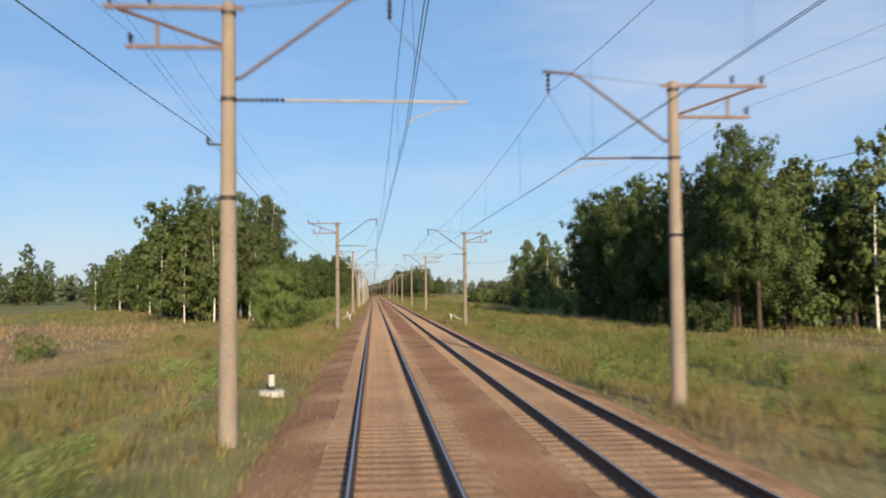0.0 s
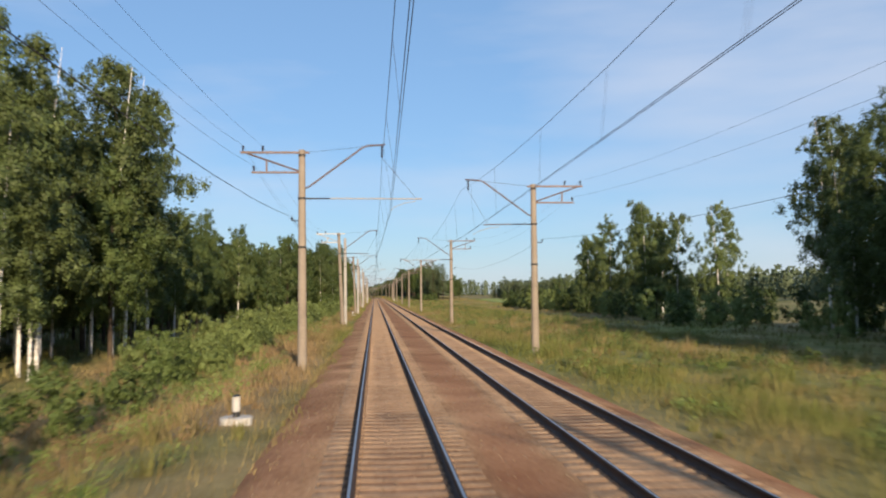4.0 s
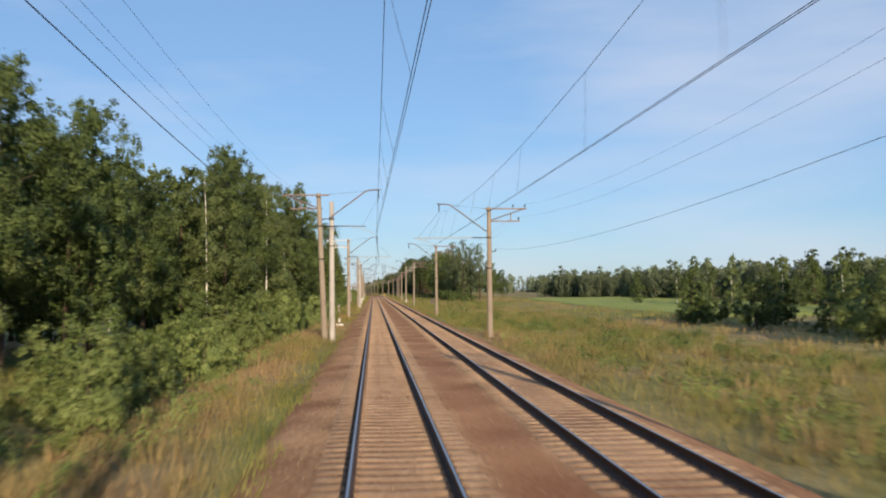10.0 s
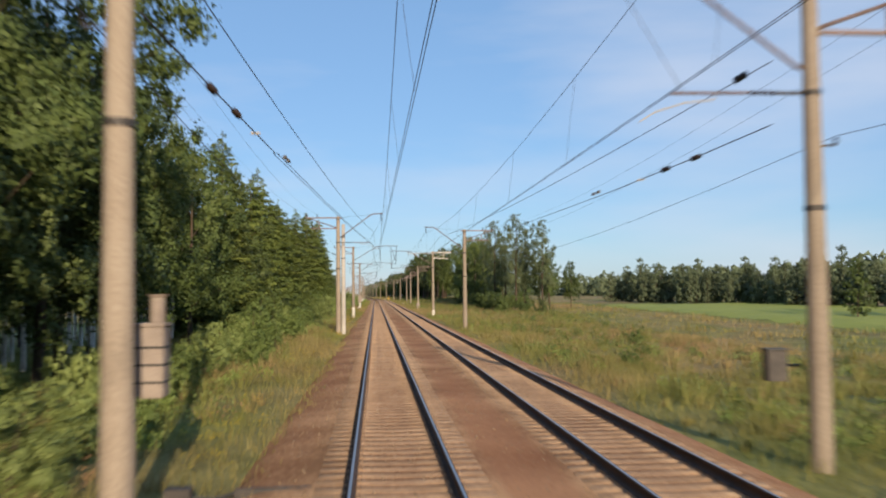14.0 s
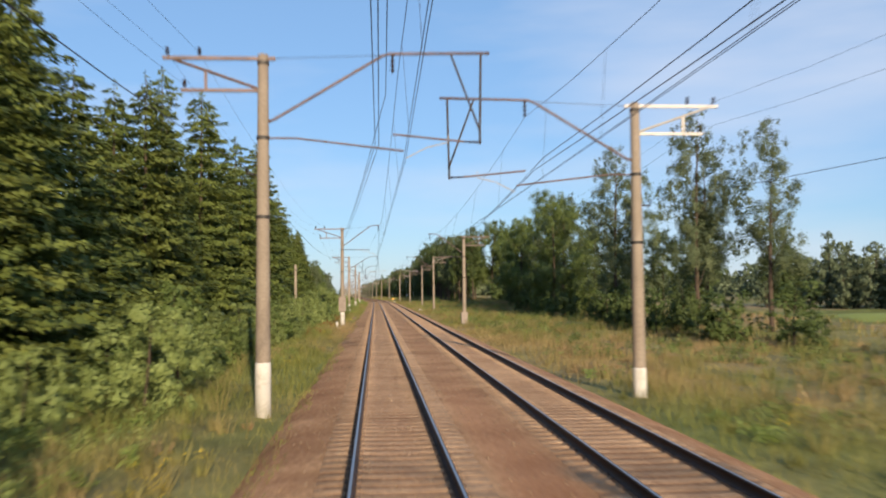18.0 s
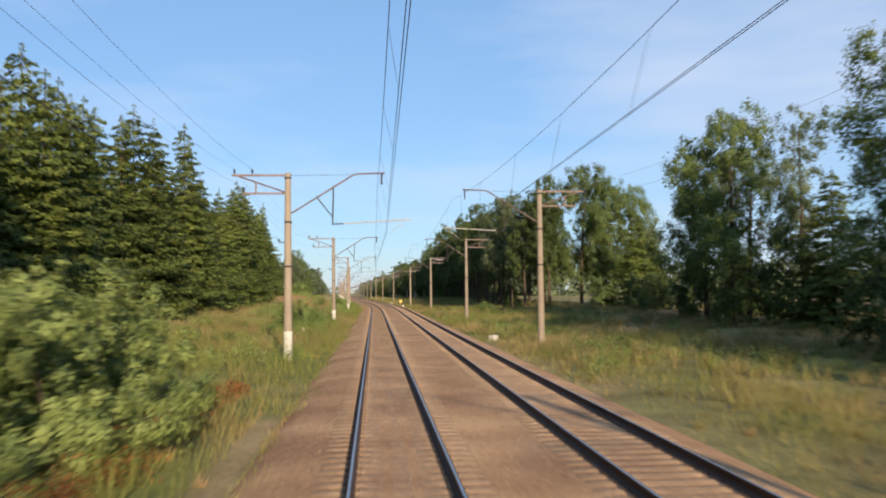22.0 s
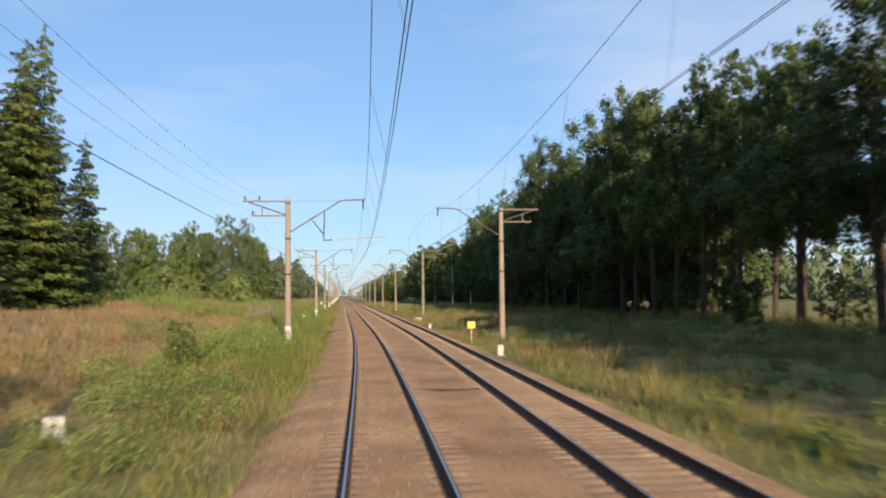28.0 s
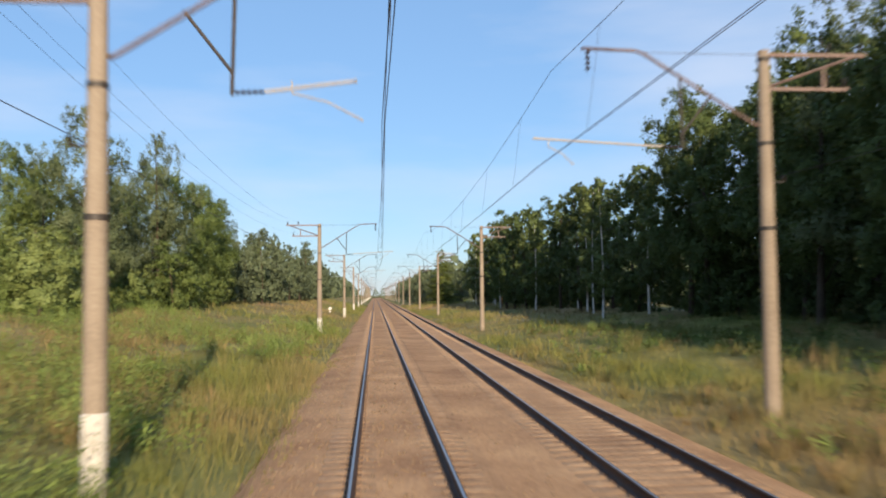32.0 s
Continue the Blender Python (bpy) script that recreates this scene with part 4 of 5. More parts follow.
BIRCH, BROAD = "tall birch with a white trunk and airy crown", "dense green broadleaf tree with a rounded crown"
SPRUCE = "dark green spruce with drooping branches down to the ground"
PROTO = {
    "birch": [broad_tree(11 + i, h, w, h * b, M_BIRCHLEAF, M_BIRCH, BIRCH, per=560, size=0.105, nboughs=30, peak=0.6, droop=0.5, name="birch_tree", category="birch tree")
              for i, (h, w, b) in enumerate(((15, 7.4, 0.2), (16, 6.9, 0.26), (14, 7.6, 0.18), (17, 7.2, 0.3)))],
    "birch_far": [broad_tree(21 + i, h, w, h * b, M_BIRCHLEAF, M_BIRCH, BIRCH, per=120, soft=2.4, size=0.24, nboughs=22, peak=0.7, droop=0.4, name="birch_tree", category="birch tree")
                  for i, (h, w, b) in enumerate(((15, 6.4, 0.14), (16, 6.0, 0.2)))],
    "broad": [broad_tree(31 + i, h, w, h * b, M_LEAF, M_BARK, BROAD, per=520, size=0.11, nboughs=32, peak=0.4)
              for i, (h, w, b) in enumerate(((15, 8.6, 0.20), (17, 9.2, 0.24), (14, 8.2, 0.17), (18, 8.8, 0.28)))],
    "broad_far": [broad_tree(41 + i, h, w, h * b, M_LEAF, M_BARK, BROAD, per=110, soft=2.4, size=0.26, nboughs=24, peak=0.4)
                  for i, (h, w, b) in enumerate(((15, 8.4, 0.04), (17, 8.8, 0.06)))],
    "sparse": [broad_tree(51 + i, h, w, h * b, M_BIRCHLEAF, M_BIRCH, "slender birch with gaps in its tall crown", per=560, size=0.115, nboughs=30, peak=0.45, droop=0.6, name="birch_tree", category="birch tree")
               for i, (h, w, b) in enumerate(((18, 7.8, 0.14), (19, 7.2, 0.17), (18, 8.2, 0.1)))],
    "spruce": [spruce(71 + i, h, w, SPRUCE) for i, (h, w) in enumerate(((17, 9.0), (19, 9.2), (15, 8.8)))],
    "spruce_far": [spruce(81, 17, 7.2, SPRUCE, 28, 0.38, 0.28)],
    "poplar": [broad_tree(151 + i, h, w, h * b, M_GREY, M_BARK, "tall grey-green tree with gaps in its crown", per=430, size=0.10, nboughs=24, peak=0.25, droop=0.4, name="tall_tree")
               for i, (h, w, b) in enumerate(((18, 9.4, 0.20), (19, 8.8, 0.24), (18, 9.8, 0.18)))],
    # far trees, greyed by a leaf colour that stands in for haze
    "grove_far": [broad_tree(161 + i, h, w, 0.2, M_HAZED, M_BARK, "bushy tree at the edge of a field, its grey-green paled for haze", per=260, soft=2.4, size=0.17, nboughs=20, peak=0.8, name="edge_tree")
                  for i, (h, w) in enumerate(((9, 6.6), (11, 6.0), (10, 5.4)))],
    "oak": [broad_tree(171 + i, h, w, h * b, M_BUSH, M_BARK, "spreading broadleaf tree in light green leaf", per=430, size=0.11, nboughs=27, peak=0.08)
            for i, (h, w, b) in enumerate(((17, 12.5, 0.16), (16, 11.5, 0.2)))],
    "pine": [broad_tree(61 + i, h, w, h * b, M_LEAF, M_BARK, "tall dark tree with a bare lower trunk and open crown", per=480, size=0.115, nboughs=28, peak=0.3, name="tall_tree")
             for i, (h, w, b) in enumerate(((16, 7.6, 0.34), (17, 7.2, 0.40), (15, 7.8, 0.30)))],
    "round": [broad_tree(91, 7.4, 10.0, 0.3, M_BUSH, M_BARK, "low round field tree with leaves down to the grass", per=900, size=0.09, nboughs=34, peak=0.5)],
    "willow": [willow_bush(101 + i, h, w, "grey-green willow bush on the slope", M_WILLOW) for i, (h, w) in enumerate(((2.7, 4.0), (3.2, 4.4), (2.3, 3.6)))],
    "shrub": [willow_bush(141 + i, h, w, "dark green shrub at the foot of tall trees", M_LEAF, 700, 0.10, "woodland_shrub") for i, (h, w) in enumerate(((3.0, 4.2), (3.6, 4.0)))],
    "bush": [willow_bush(121 + i, h, w, "leafy green bush in the long grass", M_BUSH, name="leafy_bush") for i, (h, w) in enumerate(((1.9, 2.8), (2.6, 3.2), (1.3, 2.2)))],
}
TALL = {"birch": 15.5, "broad": 16, "sparse": 18.5, "spruce": 17, "round": 7.4, "willow": 2.7, "shrub": 3.0, "bush": 1.9, "birch_far": 15.5, "broad_far": 16, "spruce_far": 17, "pine": 16, "oak": 16.5, "poplar": 18.5, "grove_far": 10}
fresh = {ob.name for kinds in PROTO.values() for ob in kinds}
GROUPS = {"birch": "birches of the wood", "broad": "broadleaf trees of the wood", "sparse": "slender birches", "spruce": "spruces of the wood", "willow": "willow bushes", "bush": "green bushes", "shrub": "shrubs under the wood", "round": "", "oak": "tall trees along the field", "pine": "tall trees along the field", "poplar": "tall trees along the field", "grove_far": "trees round the field"}
GROUPS.update({k + "_far": GROUPS[k] for k in ("birch", "broad", "spruce")})


def plant(kind, s, u, height=None, rnd=random, slim=1.0):
    pick = PROTO[kind]
    ob = pick[rnd.randrange(len(pick))]
    k = (height or TALL[kind]) / TALL[kind]
    turn = rnd.uniform(0, 6.28)
    wide = k * slim * rnd.uniform(0.9, 1.12)
    if ob.name in fresh:
        fresh.discard(ob.name)
        ob.matrix_basis = at_plan(s, u, None, turn)
        return tagged(ob, group=GROUPS[kind])
    return tagged(copy_thing(ob, at_plan(s, u, None, turn, (wide, wide, k))), group=GROUPS[kind])


def wood(seed, s0, s1, u0, u1, step, mix, h0, h1, row=None, back=1):
    """Trees on a loose grid between u0 (the edge towards the line) and u1."""
    rnd = random.Random(seed)
    row = row or step
    kinds, weights = zip(*mix)
    u, k = u0, 0
    sign = 1 if u1 > u0 else -1
    while (u1 - u) * sign >= 0:
        s = s0 + (k % 2) * step * 0.5
        while s <= s1:
            kind = rnd.choices(kinds, weights)[0]
            if k >= back and kind + "_far" in PROTO:
                kind += "_far"
            plant(kind, s + rnd.uniform(-0.35, 0.35) * step, u + rnd.uniform(-0.35, 0.35) * row, rnd.uniform(h0, h1), rnd)
            s += step * rnd.uniform(0.85, 1.15)
        u += sign * row
        k += 1

# left of the line
plant("round", 103.5, -11.3, 7.4)
for s, u, h in ((328, -132, 21), (335, -124, 22), (342, -129, 21), (346, -121, 19), (331, -138, 18)):
    plant("broad_far", s, u, h)
wood(1, 150, 188, -21, -35, 4.6, [("birch", 3), ("broad", 2)], 19, 23, back=2)
for s, u, h in ((164, -27.5, 23), (159, -31, 22.5), (170, -29, 22.5), (176, -23, 21)):
    plant("birch", s, u, h)
for i in range(44):
    f = i / 43
    plant(("broad_far", "birch_far")[i % 3 == 0], 168 + 88 * f + (i % 3) * 3, -34 - 46 * f + (i % 4) * 2.5, 21 - 9 * f)
wood(2, 190, 246, -25, -38, 4.5, [("birch", 2), ("broad", 3)], 12.5, 15.5)
wood(31, 248, 290, -21.5, -34, 4.7, [("birch", 2), ("broad", 3)], 12, 15)
wood(3, 292, 322, -19.5, -33, 4.8, [("birch", 2), ("broad", 3)], 14, 17)
wood(33, 324, 333, -18.5, -33, 4.8, [("birch", 1), ("broad", 3)], 11.5, 13.5)
wood(4, 333, 384, -13.5, -30, 5.2, [("birch", 2), ("broad", 3)], 14.5, 18)
wood(34, 386, 406, -12.8, -15.5, 4.4, [("birch", 2), ("broad", 3)], 15, 17.5)
wood(32, 388, 446, -16, -30, 5.2, [("birch", 3), ("broad", 2)], 15, 18.5)
wood(51, 440, 492, -15.2, -25, 4.2, [("spruce", 1)], 14.0, 18.5, 5.0)
wood(5, 494, 530, -14.4, -25, 4.0, [("spruce", 1)], 14.5, 17.5, 5.0)
wood(52, 532, 590, -14.0, -25, 3.9, [("spruce", 1)], 15.5, 18.5, 5.0)
wood(6, 592, 735, -22, -32, 3.5, [("spruce", 1)], 14, 18.5, 5.0)
wood(61, 735, 800, -26, -36, 3.6, [("spruce", 1)], 16, 20, 5.0)
for s, u, h in ((796, -26.5, 20), (800.5, -26.5, 21.5), (804, -31, 15), (816.5, -27.5, 19.5)):
    plant("spruce", s, u, h, slim=0.6)
wood(7, 905, 958, -25, -44, 7.5, [("poplar", 3), ("oak", 2), ("birch", 1)], 14, 17.5, back=9)
wood(8, 885, 915, -44, -60, 7.5, [("poplar", 2), ("oak", 1)], 14, 18, back=9)
wood(9, 965, 1200, -20, -34, 8.0, [("grove", 5), ("spruce", 1)], 10, 15.5, back=0)
rnd = random.Random(5)
for i in range(74):
    plant("willow", 150 + i * 2.0 + rnd.uniform(-1, 1), -9.0 - rnd.uniform(0, 4.6), rnd.uniform(1.8, 3.0), rnd)
for i in range(44):
    plant("willow" if rnd.random() < 0.4 else "bush", 286 + i * 1.5 + rnd.uniform(-1, 1), -8.0 - rnd.uniform(0, 4.2), rnd.uniform(2.2, 3.7), rnd)
for i in range(66):
    plant("bush" if rnd.random() < 0.6 else "willow", 430 + i * 2.25 + rnd.uniform(-1, 1), -7.0 - rnd.uniform(0, 4.4), rnd.uniform(1.5, 3.1), rnd)
for i in range(30):
    plant("willow" if i % 3 else "bush", 526 + i * 2.4 + rnd.uniform(-1, 1), -7.6 - rnd.uniform(0, 3.6), rnd.uniform(2.0, 3.3), rnd)
for i in range(16):
    plant("willow", 524 + i * 2.9 + rnd.uniform(-1, 1), -6.0 - rnd.uniform(0, 3.0), rnd.uniform(2.0, 3.0), rnd)
for s, u, h in ((655, -8.4, 1.3), (662, -9.2, 1.6), (668, -10.2, 1.8), (674, -9.2, 1.5), (681, -9.8, 1.4), (745, -10.2, 1.3), (740, -10.8, 1.5), (757, -7.4, 1.5), (764, -6.9, 1.4)):
    plant("bush" if s > 735 and h < 1.6 else "willow", s, u, h, rnd)
for s, u, h in ((580, -7.2, 3.0), (583, -6.4, 3.1), (586, -7.6, 3.5), (589, -6.5, 2.6), (593, -8.2, 2.7), (584, -9.6, 3.4)):
    plant("willow", s, u, h, rnd)
for s, u, h in ((574, -7.5, 2.6), (577, -6.6, 2.2), (580, -8.4, 3.0), (583, -7.2, 2.6), (586, -8.8, 2.9), (590, -7.6, 2.2), (595, -9.4, 2.0), (110, -13, 2.2), (117, -11, 2.5), (124, -10, 2.2), (131, -10.5, 2.6), (138, -10, 2.4), (145, -10.5, 2.2), (151, -11, 2.4), (30, -13, 0.9), (58, -22, 1.4), (64, -23, 1.2), (75, -16, 1.3)):
    plant("bush", s, u, h, rnd)
for s, u, h in ((647, -6.6, 1.5), (650, -5.9, 1.7), (653, -7.2, 2.1), (656, -6.1, 1.9), (659, -7.6, 2.3), (662, -6.4, 1.9), (666, -7.4, 2.2), (651, -8.4, 1.7)):
    plant("bush" if h < 1.8 else "willow", s, u, h, rnd)
for i in range(10):
    plant("bush", 600 + i * 11 + rnd.uniform(-4, 4), -7.5 - rnd.uniform(0, 5), rnd.uniform(0.7, 1.3), rnd)
for i in range(40):
    plant("bush" if i % 3 else "willow", 800 + i * 4 + rnd.uniform(-2, 2), -24 - rnd.uniform(0, 16), rnd.uniform(2, 4.8), rnd)

for i in range(20):
    plant("bush" if i % 2 else "willow", 878 + i * 4.2 + rnd.uniform(-2, 2), -19.5 - rnd.uniform(0, 5), rnd.uniform(3.4, 5.6), rnd)

# right of the line
wood(21, 84, 150, 36, 62, 6.0, [("broad", 4), ("birch", 2)], 16, 21.5)
wood(22, 152, 187, 42, 56, 6.0, [("birch", 2), ("broad", 2)], 15, 20)
for s, u, h in ((312, 49.3, 18.5), (315, 53, 16), (293, 50, 22), (298, 46.5, 18), (289, 55, 20), (284, 53.7, 25), (279, 57, 21), (238, 41, 19.5), (242, 44, 17), (235, 45, 17.5), (239, 52.8, 19), (243, 56, 18), (325, 55, 19), (300, 62, 17)):
    plant("sparse", s, u, h, rnd)
for s, u, h in ((196, 48.5, 22), (192, 51, 21.5), (199, 52, 20), (189, 46.5, 20)):
    plant("birch", s, u, h, rnd)
for i in range(70):
    plant("shrub" if i % 3 else "willow", 180 + i * 2.9 + rnd.uniform(-3, 3), 38 + rnd.uniform(0, 18), rnd.uniform(2.4, 5.2), rnd)
for i in range(26):
    plant("broad_far" if i % 3 else "birch_far", 330 + i * 6 + rnd.uniform(-3, 3), 72 + rnd.uniform(-8, 26), rnd.uniform(7, 12), rnd)
for kind, s, u, h in (("poplar", 541, 28, 19.5), ("poplar", 546.5, 31, 19), ("poplar", 536, 32.5, 18), ("poplar", 563, 26.6, 20), ("poplar", 567, 29.5, 18.5),
                      ("oak", 591, 25.3, 17.5), ("poplar", 599, 28, 19.5), ("oak", 607, 30, 18.5), ("oak", 614, 29.5, 17), ("poplar", 603, 34, 18),
                      ("oak", 635.5, 27.5, 18), ("poplar", 640.5, 31, 18.6), ("poplar", 634, 32.5, 17.5), ("broad", 642, 28, 15.5), ("spruce", 628, 32, 13), ("spruce", 683, 34, 14), ("spruce", 686, 37, 12),
                      ("broad", 554, 42, 11), ("broad", 574, 41, 12), ("broad", 583, 43, 11.5), ("broad", 597, 43, 12), ("broad", 622, 43, 11)):
    plant(kind, s, u, h, rnd)
for s, u, h in ((689, 14.2, 1.8), (692.5, 14.8, 1.7), (686, 14.6, 1.5), (696, 15.4, 1.6), (682, 15.2, 1.3)):
    plant("bush", s, u, h, rnd)
wood(25, 690, 750, 21.5, 30, 6.6, [("pine", 8), ("poplar", 1)], 16, 19.5, 4.5, back=9)
for kind, s, u, h in (("pine", 755, 24, 18), ("pine", 759.5, 28, 17), ("pine", 764, 25, 19), ("pine", 769, 28, 18), ("pine", 773, 25.5, 19),
                      ("oak", 698, 30, 20.5), ("oak", 702, 33.5, 20), ("oak", 697, 34.5, 18.5), ("oak", 704, 40, 18), ("bush", 599, 25, 3.6), ("bush", 602, 29, 4), ("bush", 607, 26, 3.8), ("bush", 605, 33, 4), ("bush", 598, 32, 3.5),
                      ("bush", 636, 27, 3.2), ("bush", 640, 29, 3.6), ("bush", 633, 30, 3.0), ("bush", 563, 27, 3.0), ("bush", 545, 29, 3.4), ("bush", 540, 27, 2.8)):
    plant(kind, s, u, h, rnd)
wood(29, 777, 800, 26, 30.5, 5.6, [("pine", 3), ("sparse", 1), ("poplar", 1)], 17.5, 20.5, 4.5)
wood(30, 804, 824, 27, 40, 4.8, [("broad", 5), ("poplar", 1)], 18, 21.5)
wood(26, 826, 905, 27, 40, 5.2, [("broad", 5), ("poplar", 1)], 18, 21.5)
wood(27, 908, 1052, 23, 33, 6.5, [("broad", 3), ("birch", 2)], 14, 17.5, back=0)
wood(28, 1075, 1240, 15, 26, 8.0, [("grove", 6), ("spruce", 1)], 8, 12.5, back=0)
plant("spruce", 1066, 17.5, 17)
for i in range(30):
    plant("shrub", 505 + i * 3.6 + rnd.uniform(-3, 3), 22 + rnd.uniform(0, 6), rnd.uniform(1.6, 3.6), rnd)
for i in range(20):
    plant("shrub", 622 + i * 3.4 + rnd.uniform(-2, 2), 27 + rnd.uniform(0, 9), rnd.uniform(2.4, 4.6), rnd)
for i in range(64):
    if i % 3 == 0 or i > 31:
        plant("shrub", 688 + i * 3.4 + rnd.uniform(-2, 2), (20 if i < 20 else 25) + rnd.uniform(0, 5), rnd.uniform(1.2, 3.0), rnd)
for i in range(54):
    plant("shrub", 792 + i * 4.7 + rnd.uniform(-2, 2), 25 + rnd.uniform(0, 5), rnd.uniform(2.0, 4.2), rnd)
for i in range(200):
    f = i / 199
    plant("grove_far", 430 + 190 * f + rnd.uniform(-6, 6), 126 - 54 * f + rnd.uniform(-7, 7), rnd.uniform(6.5, 12), rnd)
for i in range(64):
    plant("bush" if i % 3 == 0 else "willow", 338 + i * 1.6 + rnd.uniform(-2, 2), -6.0 - rnd.uniform(0, 6), rnd.uniform(1.0, 2.6), rnd)
for i in range(22):
    plant("shrub", 84 + i * 3.6 + rnd.uniform(-2, 2), 32 + rnd.uniform(0, 5), rnd.uniform(1.4, 3.4), rnd)
for i in range(30):
    plant("bush", 12 + i * 15 + rnd.uniform(-6, 6), 12 + rnd.uniform(0, 14), rnd.uniform(0.6, 1.3), rnd)


for name in sorted(fresh):                 # kinds that were not planted
    spare = bpy.data.objects[name]
    for child in list(spare.children):
        bpy.data.objects.remove(child)
    bpy.data.objects.remove(spare)


def green_field():
    """A strip of young crop beyond the meadow."""
    s, u = np.arange(384, 572, 4.0), np.arange(50, 96, 3.0)
    S, U = np.meshgrid(s, u, indexing="ij")
    edge = np.minimum(np.minimum(S - 384, 568 - S), np.minimum(U - 50, 95 - U))
    co = place(S.ravel(), U.ravel(), (turf(S, U) + np.where(edge > 0.5, 0.42, -0.3)).ravel())
    k = len(u)
    i, j = np.meshgrid(np.arange(len(s) - 1), np.arange(k - 1), indexing="ij")
    a = (i * k + j).ravel()
    tagged(new("crop_field", mesh_of("crop_field", co, np.stack([a, a + k, a + k + 1, a + 1], -1), [M_CROP], smooth=True)), "bright green strip of young crop beyond the meadow", "field", kind="structure")


green_field()


def far_woods():
    """Distant woods round the fields, one object; haze is mixed into their leaf colour."""
    r = np.random.default_rng(3)
    cs, outs, size = [], [], []
    lines = [(60, 480, -150, -175, 200, 11), (480, 900, -110, -135, 160, 11), (900, 1250, -60, -90, 130, 11), (140, 430, 150, 175, 170, 11), (620, 1150, 150, 190, 220, 12), (880, 1300, 55, 110, 160, 12),
             (380, 640, 190, 215, 110, 12), (1120, 1700, -21, -40, 190, 11), (1120, 1700, 21, 40, 190, 11), (1650, 1700, -130, 130, 120, 8), (100, 1700, -330, -370, 330, 13), (100, 1700, 330, 370, 330, 13)]
    for s0, s1, u0, u1, n, h in lines:
        for i in range(n):
            s, u = r.uniform(s0, s1), r.uniform(min(u0, u1), max(u0, u1))
            H = h * r.uniform(0.75, 1.3)
            z0 = float(turf(s, u))
            k = 64
            f = r.uniform(0.0, 1, k)
            env = H * 0.30 * np.sin(np.pi * np.clip(f * 0.85 + 0.12, 0, 1)) ** 0.6
            a = r.uniform(0, 6.28, k)
            d = np.stack([np.cos(a), np.sin(a), f - 0.3], -1)
            p = place(np.full(k, s), np.full(k, u), z0 + H * f) + np.stack([np.cos(a) * env, np.sin(a) * env, 0 * a], -1) * r.uniform(0.6, 1.05, k)[:, None]
            cs.append(p)
            outs.append(d)
            size.append(np.full(k, 0.11 * H))
    co, faces, normals = sprays(r, np.concatenate(cs), np.concatenate(size), np.concatenate(outs), soft=2.4)
    tagged(new("far_woods", mesh_of("far_woods", co, faces, [M_HAZED], normals=normals)), "distant green woods round the fields, paled for haze", "woods", kind="stuff")


far_woods()


# ---- grass and weeds ----
def blades(rng, s, u, height, width, spread=0.35):
    """Bent blades, one triangle each, standing on the ground."""
    n = len(s)
    bed = np.interp(u, [-2.96, -2.95, -2.6, -2.3, -1.75, 5.6, 5.95, 6.4, 6.7, 6.71], [-9, -0.68, -0.42, -0.29, -0.225, -0.20, -0.27, -0.43, -0.68, -9])
    base = place(s, u, np.maximum(turf(s, u), bed) - 0.03)
    a = rng.uniform(0, 6.28, n)
    side = np.stack([np.cos(a), np.sin(a), 0 * a], -1) * (width * rng.uniform(0.6, 1.4, n))[:, None]
    b = rng.uniform(0, 6.28, n)
    hgt = height * rng.uniform(0.55, 1.25, n)
    tip = base + np.stack([np.cos(b) * spread * hgt, np.sin(b) * spread * hgt, hgt], -1)
    return np.stack([base - side, base + side, tip], 1).reshape(-1, 3), np.arange(n * 3).reshape(-1, 3)


def sow(rng, name, label, strips):
    """strips: s0, s1, u0, u1, blades a square metre, height, half width."""
    cos, drys = [], []
    for s0, s1, u0, u1, density, height, width in strips:
        n = int(abs((s1 - s0) * (u1 - u0)) * density)
        s, u = rng.uniform(s0, s1, n), rng.uniform(min(u0, u1), max(u0, u1), n)
        patch = wobble(s * 2.3 + 40, u * 3.1)
        fringe = np.clip(np.maximum(-1.95 - u, u - 6.0) / 0.9, 0, 1) > 0.35 + 0.45 * wobble(s * 9.0, u * 0.5)
        s, u, patch = s[fringe], u[fringe], patch[fringe]
        n = len(s)
        keep = (rng.random(n) < np.clip(0.7 + 0.5 * patch, 0.2, 1)) & ~((s > 577) & (s < 592) & (np.abs(u + 3.2) < 0.3))
        s, u, patch = s[keep], u[keep], patch[keep]
        edge = np.clip(np.maximum(-1.8 - u, u - 5.9) / 1.6, 0.35, 1)
        co, _ = blades(rng, s, u, height * (1 + 0.45 * patch) * edge, np.full(len(s), width))
        cos.append(co)
        drys.append(np.repeat(np.clip(dryness(s, u) + rng.normal(0, 0.09, len(s)), 0, 1), 3))
    co = np.concatenate(cos)
    me = mesh_of(name, co, np.arange(len(co)).reshape(-1, 3), [M_GRASS], dry=np.concatenate(drys))
    tagged(new(name, me), label, "grass", kind="stuff")


grng = np.random.default_rng(21)
sow(grng, "verge_grass", "long green and straw grass on the railway verge",
    [(8, 870, -2.0, -9, 46, 0.40, 0.013), (8, 870, 6.05, 14, 42, 0.40, 0.013), (585, 870, -2.6, -13, 16, 0.72, 0.015), (-5, 8, -2.4, -9, 4, 0.4, 0.02), (870, 1100, -2.4, -9, 8, 0.45, 0.03), (870, 1100, 6.6, 14, 8, 0.45, 0.03)])
